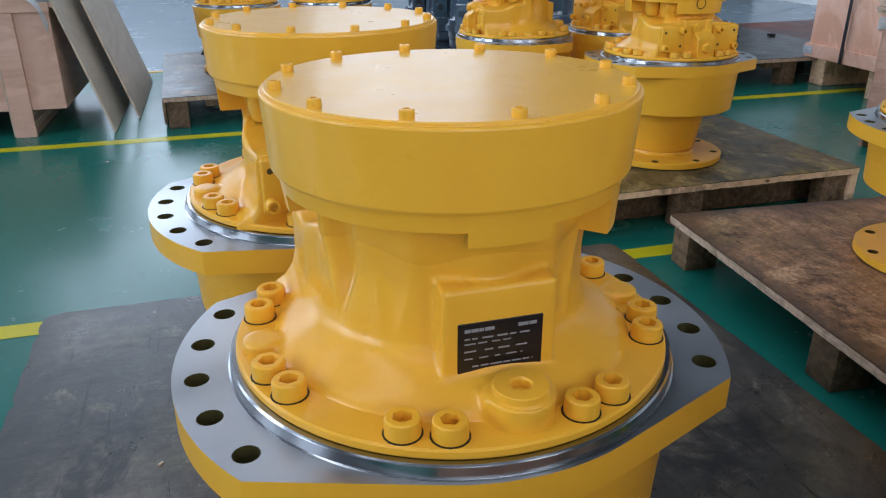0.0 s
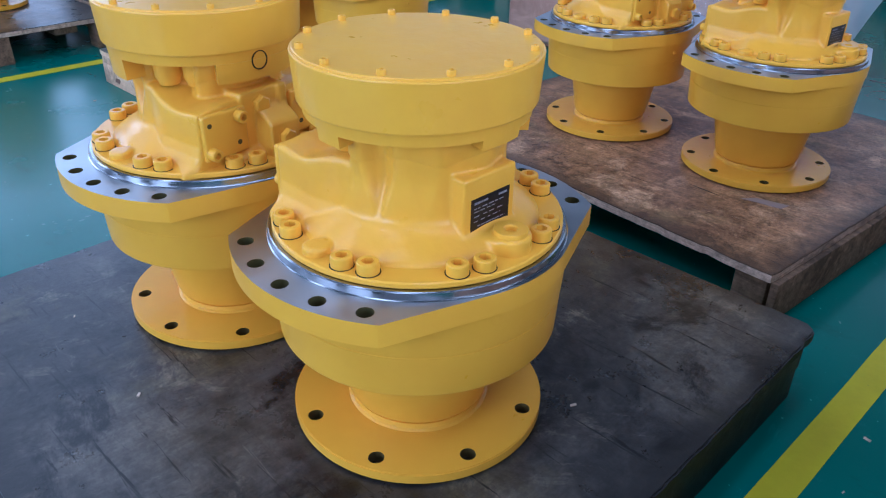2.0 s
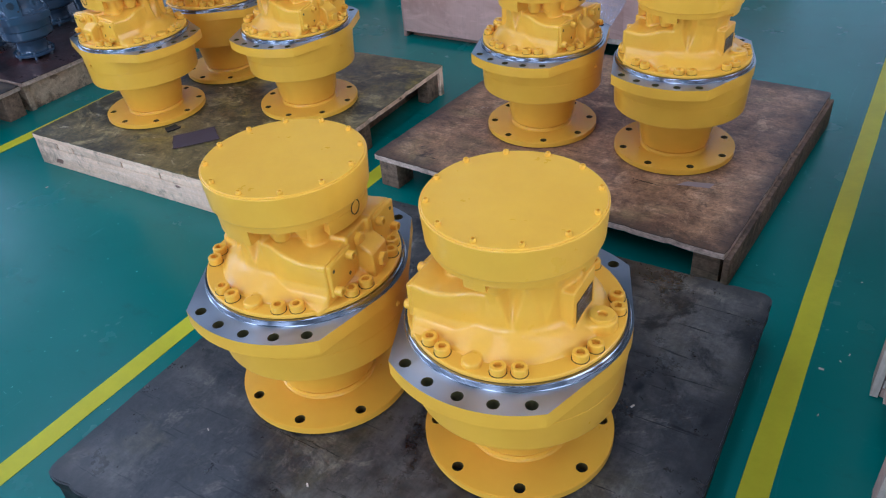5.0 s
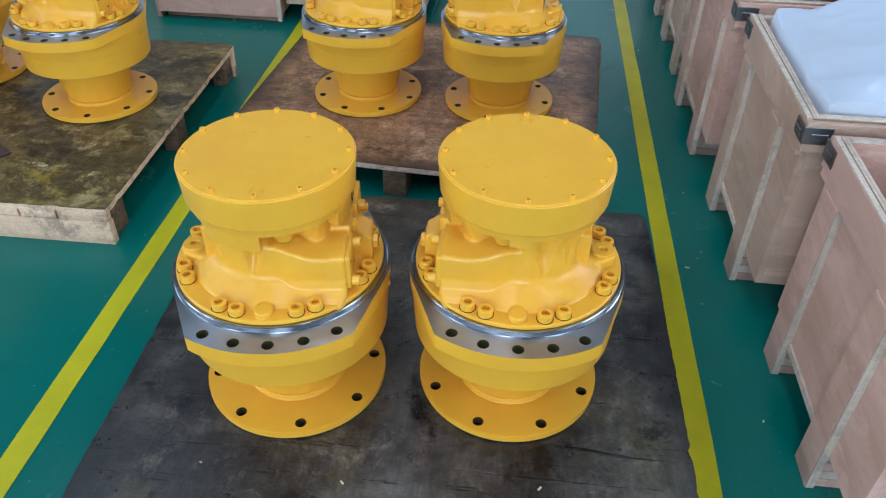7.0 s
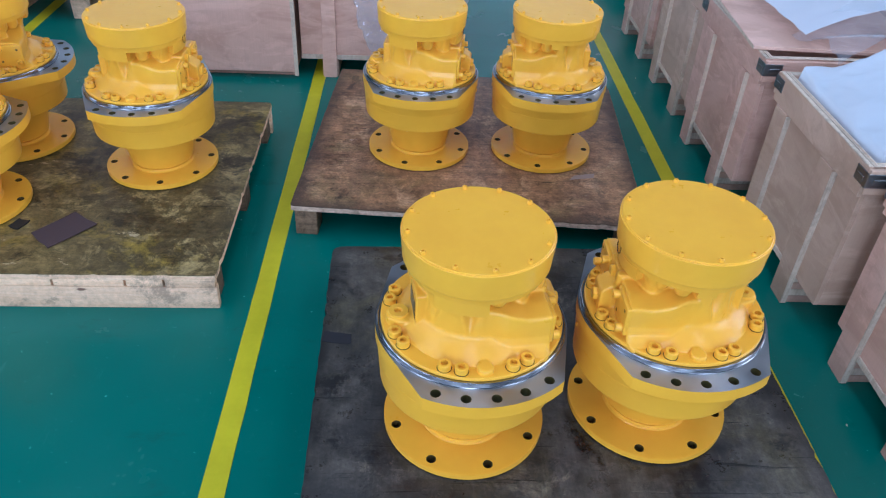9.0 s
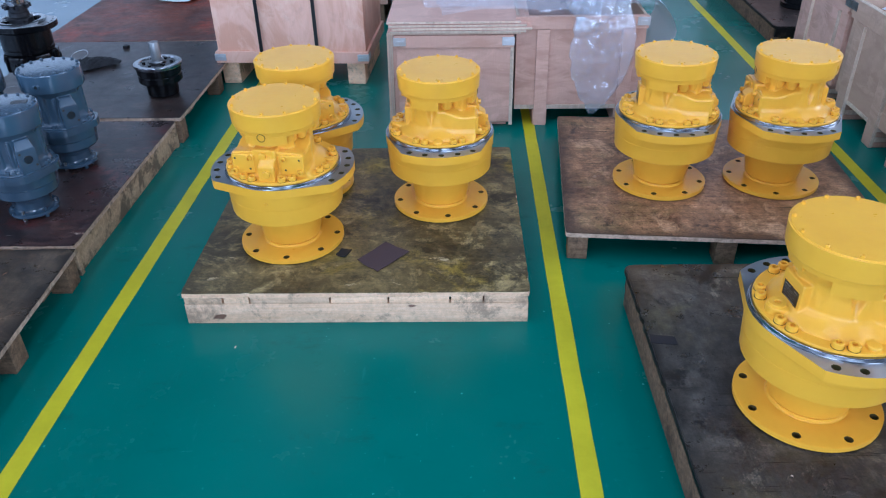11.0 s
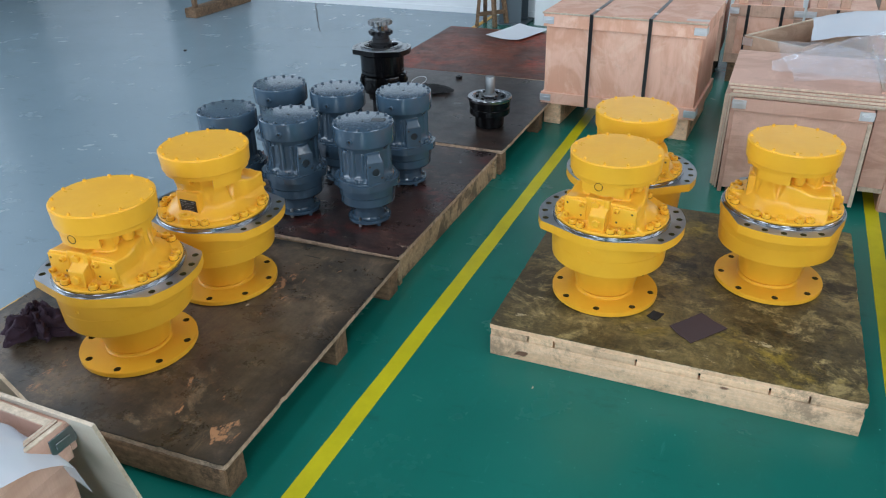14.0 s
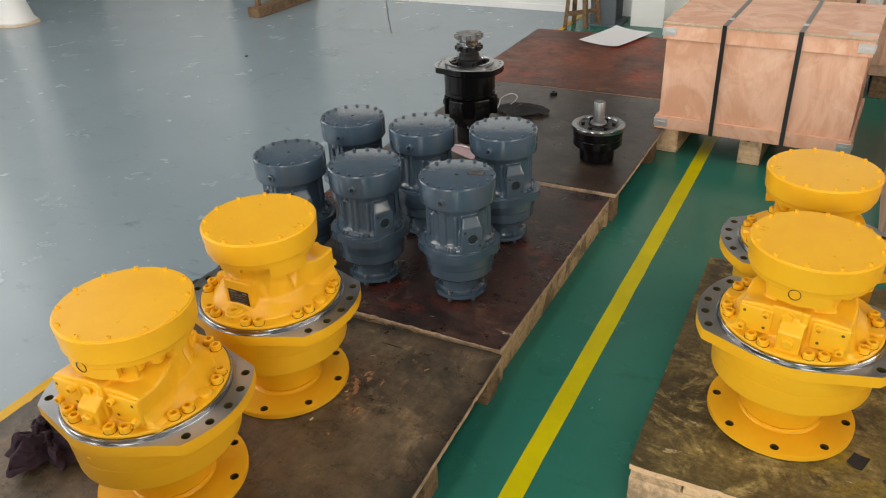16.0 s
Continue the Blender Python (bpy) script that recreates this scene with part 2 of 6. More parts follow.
def ply(name, base, dark, light, grime, chip, rough=0.4, stain=None, stain_at=0.56, light_at=0.53, grime_at=0.54, wear=0.66, scratch=0.0, fine=0.4, turn=0, shift=0.0, crack=0.68, spec=0.22, grit=1.0, border=None):
    """A used plywood top: patches at three scales, grain, grime, scraped chips, cracks, scratches and an optional coloured stain."""
    m = Mat(name, base, rough, spec=spec)

    def at(sx, sy, dx):
        n = m.node("ShaderNodeMapping")
        n.inputs["Location"].default_value = (dx + shift, dx * 0.7 - shift, 0)
        n.inputs["Scale"].default_value = (sx, sy, 1)
        m.link(m.nt.nodes.new("ShaderNodeNewGeometry").outputs["Position"], n.inputs["Vector"])
        return n.outputs[0]
    gx, gy = (1.0, 20.0) if turn == 0 else (20.0, 1.0)
    col = m.mix(m.ramp(m.noise(2.4, 7, 0.68, at(1, 1, 3), 0.3), [(0.42, 0.0), (0.58, 1.0)]), dark, base)
    col = m.mix(m.ramp(m.noise(6.5, 9, 0.76, at(1, 1, 11), 0.6), [(light_at, 0.0), (light_at + 0.09, 0.85)]), col, light)
    if stain:
        col = m.mix(m.ramp(m.noise(3.0, 8, 0.72, at(1, 1.2, 23), 0.4), [(stain_at - 0.05, 0.0), (stain_at + 0.08, 0.9)]), col, stain)
    col = m.mix(m.ramp(m.noise(4.0, 9, 0.76, at(1, 1, 37), 0.5), [(grime_at, 0.0), (grime_at + 0.07, 0.88)]), col, grime)
    mid = m.noise(24, 7, 0.78, at(1, 1, 5), 0.4)
    col = m.mix(1.0, col, m.ramp(mid, [(0.36, 1 - fine), (0.64, 1 + fine)]), "MULTIPLY")
    grain = m.noise(5.0, 6, 0.72, at(gx, gy, 1), 0.6)
    col = m.mix(1.0, col, m.ramp(grain, [(0.32, 1 - 0.26 * grit), (0.68, 1 + 0.24 * grit)]), "MULTIPLY")
    tiny = m.noise(120, 5, 0.8, at(1, 1, 2))
    col = m.mix(1.0, col, m.ramp(tiny, [(0.34, 1 - 0.28 * grit), (0.66, 1 + 0.28 * grit)]), "MULTIPLY")
    chips = m.ramp(m.noise(4.6, 9, 0.72, at(1.0 if turn == 0 else 1.9, 1.9 if turn == 0 else 1.0, 51), 0.25), [(wear - 0.012, 0.0), (wear + 0.006, 0.9)])
    col = m.mix(chips, col, chip)
    line = m.node("ShaderNodeMapping")
    line.inputs["Rotation"].default_value = (0, 0, radians(38 if turn == 0 else -34))
    line.inputs["Scale"].default_value = (1.6, 34, 1)
    m.link(m.nt.nodes.new("ShaderNodeNewGeometry").outputs["Position"], line.inputs["Vector"])
    cracks = m.ramp(m.noise(2.2, 5, 0.7, line.outputs[0], 0.8), [(crack, 0.0), (crack + 0.02, 0.95)])
    col = m.mix(cracks, col, tuple(c * 0.15 for c in dark))
    if scratch:
        pale = m.ramp(m.noise(3.0, 6, 0.75, at(3, 22, 7), 1.0), [(0.665, 0.0), (0.685, scratch)])
        col = m.mix(pale, col, (0.42, 0.35, 0.27))
    if border:  # ragged wear that eats in from the edges of the sheet
        tone, reach, amount = border
        sep = m.node("ShaderNodeSeparateXYZ")
        m.link(m.nt.nodes.new("ShaderNodeTexCoord").outputs["Generated"], sep.inputs[0])
        far = []
        for axis in (0, 1):
            c = m.nt.nodes.new("ShaderNodeMath")
            c.operation = "SUBTRACT"
            c.inputs[1].default_value = 0.5
            m.link(sep.outputs[axis], c.inputs[0])
            d = m.nt.nodes.new("ShaderNodeMath")
            d.operation = "ABSOLUTE"
            m.link(c.outputs[0], d.inputs[0])
            far.append(d.outputs[0])
        out = m.nt.nodes.new("ShaderNodeMath")
        out.operation = "MAXIMUM"
        m.link(far[0], out.inputs[0])
        m.link(far[1], out.inputs[1])
        rough_edge = m.nt.nodes.new("ShaderNodeMath")
        rough_edge.operation = "MULTIPLY_ADD"
        rough_edge.inputs[1].default_value = 0.55 * reach * 2.6
        m.link(m.noise(9, 9, 0.78, at(1, 1, 71), 0.8), rough_edge.inputs[0])
        m.link(out.outputs[0], rough_edge.inputs[2])
        mid_at = 0.5 - reach + 0.55 * reach * 1.3
        col = m.mix(m.ramp(rough_edge.outputs[0], [(mid_at, 0.0), (mid_at + reach * 0.9, amount)]), col, tone)
    m.colour(col)
    m.roughness(m.noise(7, 8, 0.75, at(1, 1, 61)), rough - 0.24, rough + 0.26)
    m.bump(grain, 0.2 * grit, 0.002)
    m.bump(mid, 0.25 * grit, 0.002)
    m.bump(tiny, 0.3 * grit, 0.0012)
    m.bump(cracks, -0.6, 0.003)
    m.bump(chips, -0.4, 0.002)
    return m.m


PLY_BLACK = ply("charcoal_stained_plywood", (0.094, 0.082, 0.066), (0.032, 0.029, 0.026), (0.172, 0.145, 0.104), (0.0035, 0.0035, 0.0045), (0.17, 0.105, 0.055), 0.31, (0.074, 0.063, 0.034), 0.575, 0.56, 0.535, 0.70, 0.2, 0.42, 1, 0.0, 0.615, 0.55, 0.75, ((0.010, 0.009, 0.008), 0.055, 0.7))
# Near-black board for the slab pallets' edges, skirts, legs and most runners.
PLY_SKIRT = ply("near_black_board", (0.018, 0.015, 0.013), (0.007, 0.006, 0.006), (0.050, 0.038, 0.026), (0.003, 0.003, 0.003), (0.15, 0.095, 0.055), 0.5, None, 0.56, 0.56, 0.55, 0.68, 0.0, 0.4, 0, 1.7, 0.64, 0.2)
PLY_BROWN = ply("brown_stained_plywood", (0.315, 0.168, 0.080), (0.155, 0.080, 0.042), (0.42, 0.250, 0.132), (0.045, 0.027, 0.018), (0.48, 0.34, 0.25), 0.38, (0.22, 0.145, 0.060), 0.57, 0.53, 0.56, 0.675, 0.6, 0.45, 0, 2.0, 0.65, 0.29, 1.0, ((0.045, 0.030, 0.022), 0.06, 0.8))
PLY_OLIVE = ply("olive_stained_plywood", (0.150, 0.108, 0.040), (0.064, 0.048, 0.021), (0.30, 0.228, 0.094), (0.024, 0.019, 0.011), (0.44, 0.35, 0.20), 0.40, (0.28, 0.195, 0.024), 0.595, 0.525, 0.545, 0.665, 0.3, 0.5, 0, 5.0, 0.68, 0.36, 0.8)
PLY_UMBER = ply("umber_stained_plywood", (0.122, 0.088, 0.056), (0.046, 0.036, 0.026), (0.215, 0.148, 0.088), (0.016, 0.013, 0.011), (0.44, 0.22, 0.105), 0.30, (0.120, 0.074, 0.042), 0.57, 0.545, 0.56, 0.632, 0.3, 0.30, 1, 3.3, 0.66, 0.45, 0.6, ((0.020, 0.016, 0.012), 0.05, 0.8))
PLY_DARK = ply("dark_oiled_plywood", (0.038, 0.027, 0.022), (0.017, 0.013, 0.012), (0.080, 0.053, 0.039), (0.006, 0.005, 0.005), (0.22, 0.13, 0.075), 0.32, (0.042, 0.020, 0.015), 0.57, 0.56, 0.57, 0.69, 0.4, 0.3, 1, 6.1, 0.68, 0.42)
PLY_RED = ply("red_brown_stained_plywood", (0.052, 0.028, 0.024), (0.018, 0.013, 0.013), (0.115, 0.060, 0.046), (0.005, 0.004, 0.005), (0.46, 0.34, 0.25), 0.30, (0.125, 0.020, 0.015), 0.595, 0.56, 0.54, 0.645, 0.9, 0.3, 0, 1.1, 0.68, 0.42)
PLY_RUST = ply("rust_red_plywood", (0.165, 0.052, 0.030), (0.085, 0.034, 0.024), (0.21, 0.085, 0.05), (0.050, 0.025, 0.020), (0.32, 0.17, 0.09), 0.42, (0.26, 0.045, 0.020), 0.56, 0.56, 0.57, 0.70, 0.0, 0.3, 0, 4.0)


def timber(name, base, dark, rough=0.65, dirt=0.5, stretch=(1, 1, 14), mottle=0.5, knot=0.0, grime_at=0.53):
    m = Mat(name, base, rough, spec=0.35)
    v = m.coords(stretch)
    g = m.noise(4, 7, 0.7, v, 0.8)
    col = m.mix(m.ramp(g, [(0.32, 0.0), (0.64, 1.0)]), dark, base)
    tone = m.mix(m.random(), (0.80, 0.78, 0.75), (1.10, 1.06, 1.0))
    col = m.mix(1.0, col, tone, "MULTIPLY")
    w = m.coords((1, 1, 1), True)
    col = m.mix(1.0, col, m.ramp(m.noise(60, 5, 0.75, w), [(0.33, 1 - 0.5 * mottle), (0.67, 1 + 0.5 * mottle)]), "MULTIPLY")
    grime = m.ramp(m.noise(7, 8, 0.76, w, 0.3), [(grime_at, 0.0), (grime_at + 0.09, dirt)])
    col = m.mix(grime, col, tuple(c * 0.2 for c in base))
    knots = m.ramp(m.noise(11, 2, 0.4, m.coords((0.8, 1, 1.6), True)), [(0.69, 0.0), (0.715, knot)])
    col = m.mix(knots, col, (0.09, 0.030, 0.018))
    m.colour(col)
    m.bump(g, 0.3, 0.002)
    return m.m


PINE = timber("weathered_pine", (0.90, 0.650, 0.440), (0.77, 0.505, 0.310), 0.7, 0.62, (1.2, 14, 14), 0.28, 0.85, 0.52)
PINE_MID = timber("grimy_pine", (0.56, 0.40, 0.245), (0.34, 0.23, 0.135), 0.7, 0.9, (1.2, 14, 14), 0.3, 0.6, 0.49)
PINE_DARK = timber("oiled_pine", (0.23, 0.145, 0.085), (0.11, 0.070, 0.042), 0.7, 0.8, (1.2, 16, 16), 0.8)
PINE_WORN = timber("worn_board_edge", (0.58, 0.440, 0.335), (0.36, 0.255, 0.180), 0.7, 0.7, (3, 3, 60), 0.7)
BATTEN = timber("crate_batten", (0.56, 0.375, 0.290), (0.48, 0.305, 0.225), 0.6, 0.25, (10, 10, 1.2), 0.15)
PALE_EDGE = timber("plywood_edge", (0.68, 0.585, 0.475), (0.52, 0.42, 0.32), 0.7, 0.3, (16, 16, 1.4), 0.25)


def veneer(name, base, dark, fig=1.0, size=1.0, aspect=2.9, waves=4.5):
    """Rotary-cut veneer: wide wavy figure, pale flecks and fine pores."""
    m = Mat(name, base, 0.48, spec=0.4)
    off = m.nt.nodes.new("ShaderNodeVectorMath")
    off.operation = "ADD"
    r = m.nt.nodes.new("ShaderNodeMath")
    r.operation = "MULTIPLY"
    r.inputs[1].default_value = 20.0
    m.link(m.random(), r.inputs[0])
    m.link(m.coords((0.9 * size, 0.9 * size, 0.9 * aspect * size)), off.inputs[0])
    m.link(r.outputs[0], off.inputs[1])
    n1 = m.noise(2.0, 4, 0.55, off.outputs[0], 2.0)
    mul = m.nt.nodes.new("ShaderNodeMath")
    mul.operation = "MULTIPLY"
    mul.inputs[1].default_value = waves
    rings = m.nt.nodes.new("ShaderNodeMath")
    rings.operation = "PINGPONG"
    rings.inputs[1].default_value = 1.0
    m.link(n1, mul.inputs[0])
    m.link(mul.outputs[0], rings.inputs[0])
    col = m.mix(m.ramp(rings.outputs[0], [(0.05, 0.0), (0.9, fig)], "EASE"), base, dark)
    fleck = m.ramp(m.noise(3.6, 6, 0.65, off.outputs[0], 1.8), [(0.50, 0.0), (0.62, 0.8 * fig)])
    col = m.mix(fleck, col, tuple(min(0.86, c * 1.12 + 0.05) for c in base))
    fine = m.noise(20, 4, 0.6, m.coords((14, 14, 1)))
    col = m.mix(m.ramp(fine, [(0.35, 0.12), (0.65, 0.0)]), col, tuple(c * 0.7 for c in dark))
    dirt = m.ramp(m.noise(4, 7, 0.72, m.coords((1, 1, 1), True)), [(0.56, 0.0), (0.70, 0.30)])
    col = m.mix(dirt, col, tuple(c * 0.45 for c in dark))
    tone = m.mix(m.random(), (0.90, 0.88, 0.87), (1.06, 1.05, 1.04))
    m.colour(m.mix(1.0, col, tone, "MULTIPLY"))
    m.bump(fine, 0.1, 0.001)
    return m.m


VENEER = veneer("rotary_cut_plywood", (0.80, 0.490, 0.365), (0.66, 0.345, 0.225), 0.8, 1.2, 0.8, 7.0)
VENEER_PLAIN = veneer("pale_pink_plywood", (0.64, 0.405, 0.310), (0.51, 0.300, 0.215), 0.75)
VENEER_TAN = veneer("tan_plywood", (0.53, 0.365, 0.260), (0.43, 0.285, 0.195), 0.7)
VENEER_GREY = veneer("weathered_grey_plywood", (0.60, 0.545, 0.465), (0.50, 0.44, 0.36), 0.5)
CARDBOARD = veneer("tan_board", (0.44, 0.33, 0.24), (0.40, 0.29, 0.20), 0.3)
# Grey for walls out of view, kept low to cut bounce and deepen contrast.
WALL_UNSEEN = Mat("unseen_wall_grey", (0.34, 0.345, 0.35), 0.6)
WALL_UNSEEN.bump(WALL_UNSEEN.noise(30, 4, 0.6), 0.1, 0.002)
WALL_UNSEEN = WALL_UNSEEN.m
WALL_WHITE = Mat("white_wall_paint", (0.78, 0.79, 0.80), 0.6)
WALL_WHITE.colour(WALL_WHITE.ramp(WALL_WHITE.noise(1.3, 5), [(0.3, (0.72, 0.74, 0.76)), (0.7, (0.80, 0.81, 0.82))]))
WALL_WHITE = WALL_WHITE.m
DARK_UPPER = Mat("dark_upper_wall", (0.075, 0.08, 0.085), 0.6).m
ROOF_GREY = Mat("roof_sheet", (0.10, 0.105, 0.11), 0.7).m
POST_GREY = Mat("grey_steel_post", (0.10, 0.125, 0.145), 0.45).m
CLOTH_PURPLE = Mat("dark_purple_cloth", (0.035, 0.016, 0.03), 0.9)
CLOTH_PURPLE.bump(CLOTH_PURPLE.noise(300, 2), 0.3, 0.001)
CLOTH_PURPLE = CLOTH_PURPLE.m
CLOTH_BLACK = Mat("black_oily_cloth", (0.008, 0.008, 0.010), 0.7).m
EMERY = Mat("brown_emery_sheet", (0.055, 0.032, 0.032), 0.85)
EMERY.bump(EMERY.noise(400, 2), 0.4, 0.001)
EMERY = EMERY.m
RUBBER = Mat("black_rubber", (0.012, 0.012, 0.012), 0.6).m
PAPER = Mat("white_paper", (0.72, 0.74, 0.78), 0.6).m
GLASS = Mat("window_glass", (1, 1, 1), 0.0).m
GLASS.node_tree.nodes["Principled BSDF"].inputs["Transmission Weight"].default_value = 1.0


def film(name, alpha, tint, rough, gloss):
    """Thin polythene: partly see-through, with a glossy skin."""
    m = bpy.data.materials.new(name)
    m.use_nodes = True
    nt = m.node_tree
    nt.nodes.remove(nt.nodes["Principled BSDF"])
    clear, body, skin, m1, m2 = (nt.nodes.new(k) for k in ("ShaderNodeBsdfTransparent", "ShaderNodeBsdfDiffuse", "ShaderNodeBsdfGlossy", "ShaderNodeMixShader", "ShaderNodeMixShader"))
    body.inputs["Color"].default_value = (*tint, 1)
    skin.inputs["Color"].default_value = (0.95, 0.97, 1.0, 1)
    skin.inputs["Roughness"].default_value = rough
    m1.inputs[0].default_value = alpha
    m2.inputs[0].default_value = gloss
    nt.links.new(clear.outputs[0], m1.inputs[1])
    nt.links.new(body.outputs[0], m1.inputs[2])
    nt.links.new(m1.outputs[0], m2.inputs[1])
    nt.links.new(skin.outputs[0], m2.inputs[2])
    nt.links.new(m2.outputs[0], nt.nodes["Material Output"].inputs["Surface"])
    return m


FILM_CLEAR = film("clear_polythene", 0.14, (0.74, 0.81, 0.92), 0.12, 0.075)
FILM_MILKY = film("milky_polythene", 0.72, (0.74, 0.80, 0.88), 0.20, 0.10)


# ---- mesh helpers ----


def finish(bm, name, mats, smooth=True, angle=35):
    me = bpy.data.meshes.new(name)
    bm.normal_update()
    if smooth:
        lim = radians(angle)
        for f in bm.faces:
            f.smooth = True
        for e in bm.edges:
            if len(e.link_faces) == 2 and e.calc_face_angle(0) > lim:
                e.smooth = False
    bm.to_mesh(me)
    bm.free()
    for m in (mats if isinstance(mats, (list, tuple)) else [mats]):
        me.materials.append(m)
    return me


def part(name, bm, mat, parent=None, label="", m=None, angle=35):
    ob = new(name, finish(bm, name, mat, angle=angle))
    if parent is not None:
        ob.parent = parent
    if m is not None:
        ob.matrix_basis = m
    if label:
        ob["label"] = label
    return ob


def share(name, me, parent, m):
    ob = new(name, me)
    ob.parent = parent
    ob.matrix_basis = m
    return ob


def thing(name, label, category, m, group="", kind=""):
    ob = new(name)
    ob.empty_display_size = 0.05
    ob.matrix_basis = m
    return tagged(ob, label, category, group, kind)


def box(bm, x0, x1, y0, y1, z0, z1, bevel=0.0, seg=2, mat=0):
    b2 = bmesh.new()
    bmesh.ops.create_cube(b2, size=1)
    for v in b2.verts:
        v.co = Vector((x0 if v.co.x < 0 else x1, y0 if v.co.y < 0 else y1, z0 if v.co.z < 0 else z1))
    if bevel:
        bmesh.ops.bevel(b2, geom=b2.edges[:], offset=bevel, segments=seg, profile=0.5, affect="EDGES")
    for f in b2.faces:
        f.material_index = mat
    tmp = bpy.data.meshes.new("tmp")
    b2.to_mesh(tmp)
    b2.free()
    bm.from_mesh(tmp)
    bpy.data.meshes.remove(tmp)
    return bm


def boxed(*a, **k):
    return box(bmesh.new(), *a, **k)


def lathe(profile, seg=96, bm=None, x=0.0, y=0.0, m=None):
    """Turn (radius, z) pairs about z; radius 0 closes the end."""
    bm = bm or bmesh.new()
    rows = []
    for r, z in profile:
        if r <= 1e-6:
            rows.append([bm.verts.new((x, y, z))])
        else:
            rows.append([bm.verts.new((x + r * math.cos(2 * math.pi * i / seg), y + r * math.sin(2 * math.pi * i / seg), z)) for i in range(seg)])
    for a, b in zip(rows, rows[1:]):
        for i in range(seg):
            j = (i + 1) % seg
            if len(a) == 1 and len(b) == 1:
                continue
            if len(a) == 1:
                bm.faces.new((a[0], b[j], b[i]))
            elif len(b) == 1:
                bm.faces.new((a[i], a[j], b[0]))
            else:
                bm.faces.new((a[i], a[j], b[j], b[i]))
    if m is not None:
        bmesh.ops.transform(bm, matrix=m, verts=[v for r in rows for v in r])
    return bm


def ring_pts(x, y, r, n):
    return [(x + r * math.cos(2 * math.pi * i / n), y + r * math.sin(2 * math.pi * i / n)) for i in range(n)]


def holed_plate(outer, holes, z0, z1, side_mat=0, top_mat=0, hole_mat=0):
    """A flat plate with real through holes."""
    bm = bmesh.new()
    loops = [outer] + holes
    tops = []
    for lp in loops:
        vs = [bm.verts.new((px, py, z1)) for px, py in lp]
        tops.append(vs)
        for a, b in zip(vs, vs[1:] + vs[:1]):
            bm.edges.new((a, b))
    bmesh.ops.triangle_fill(bm, edges=bm.edges[:], use_beauty=True, normal=(0, 0, 1))
    face_list = bm.faces[:]
    for f in face_list:
        f.normal_update()
        if f.normal.z < 0:
            f.normal_flip()
        f.material_index = top_mat
    low = {v: bm.verts.new((v.co.x, v.co.y, z0)) for vs in tops for v in vs}
    for f in face_list:
        nf = bm.faces.new([low[v] for v in reversed(f.verts)])
        nf.material_index = side_mat
    for k, vs in enumerate(tops):
        for a, b in zip(vs, vs[1:] + vs[:1]):
            q = (a, low[a], low[b], b) if k == 0 else (a, b, low[b], low[a])
            f = bm.faces.new(q)
            f.material_index = side_mat if k == 0 else hole_mat
    bmesh.ops.recalc_face_normals(bm, faces=bm.faces[:])
    return bm


def hull(points):
    pts = sorted(set((round(a, 6), round(b, 6)) for a, b in points))

    def half(ps):
        out = []
        for p in ps:
            while len(out) > 1 and (out[-1][0] - out[-2][0]) * (p[1] - out[-2][1]) - (out[-1][1] - out[-2][1]) * (p[0] - out[-2][0]) <= 0:
                out.pop()
            out.append(p)
        return out
    lo, hi = half(pts), half(pts[::-1])
    return lo[:-1] + hi[:-1]


def socket_screw(r, h, seg=18):
    """A socket-head cap screw with a hexagon recess, base at z = 0."""
    bm = bmesh.new()
    out = [(r, 0.0), (r, h * 0.78), (r * 0.96, h * 0.92), (r * 0.87, h)]
    rows = [[bm.verts.new((a * math.cos(2 * math.pi * i / seg), a * math.sin(2 * math.pi * i / seg), z)) for i in range(seg)] for a, z in out]
    for a, b in zip(rows, rows[1:]):
        for i in range(seg):
            j = (i + 1) % seg
            bm.faces.new((a[i], a[j], b[j], b[i]))

    def hexr(k):
        th = 2 * math.pi * k / seg
        return 0.58 * r * math.cos(math.pi / 6) / math.cos((th % (math.pi / 3)) - math.pi / 6)
    inner = [bm.verts.new((hexr(i) * math.cos(2 * math.pi * i / seg), hexr(i) * math.sin(2 * math.pi * i / seg), h)) for i in range(seg)]
    low = [bm.verts.new((v.co.x * 0.96, v.co.y * 0.96, h * 0.35)) for v in inner]
    for i in range(seg):
        j = (i + 1) % seg
        bm.faces.new((rows[-1][i], rows[-1][j], inner[j], inner[i]))
        bm.faces.new((inner[i], inner[j], low[j], low[i]))
    bm.faces.new(low)
    return bm


def fused(bm, voxel, steps, mat):
    """Overlapping solids fused into one casting, its inner corners rounded."""
    ob = new("casting", finish(bm, "casting", mat))
    m = ob.modifiers.new("fuse", "REMESH")
    m.mode, m.voxel_size = "VOXEL", voxel
    m = ob.modifiers.new("fillet", "SMOOTH")
    m.factor, m.iterations = 0.5, steps
    bpy.context.view_layer.update()
    me = bpy.data.meshes.new_from_object(ob.evaluated_get(bpy.context.evaluated_depsgraph_get()))
    me.name = "casting"
    me.polygons.foreach_set("use_smooth", [True] * len(me.polygons))
    raw = ob.data
    bpy.data.objects.remove(ob)
    bpy.data.meshes.remove(raw)
    return me


def polar(r, deg, z=0.0, spin=None):
    a = radians(deg)
    return pose(r * math.cos(a), r * math.sin(a), z, 0, 0, deg if spin is None else spin)


def smooth_step(a, b, v):
    t = min(1.0, max(0.0, (v - a) / (b - a)))
    return t * t * (3 - 2 * t)


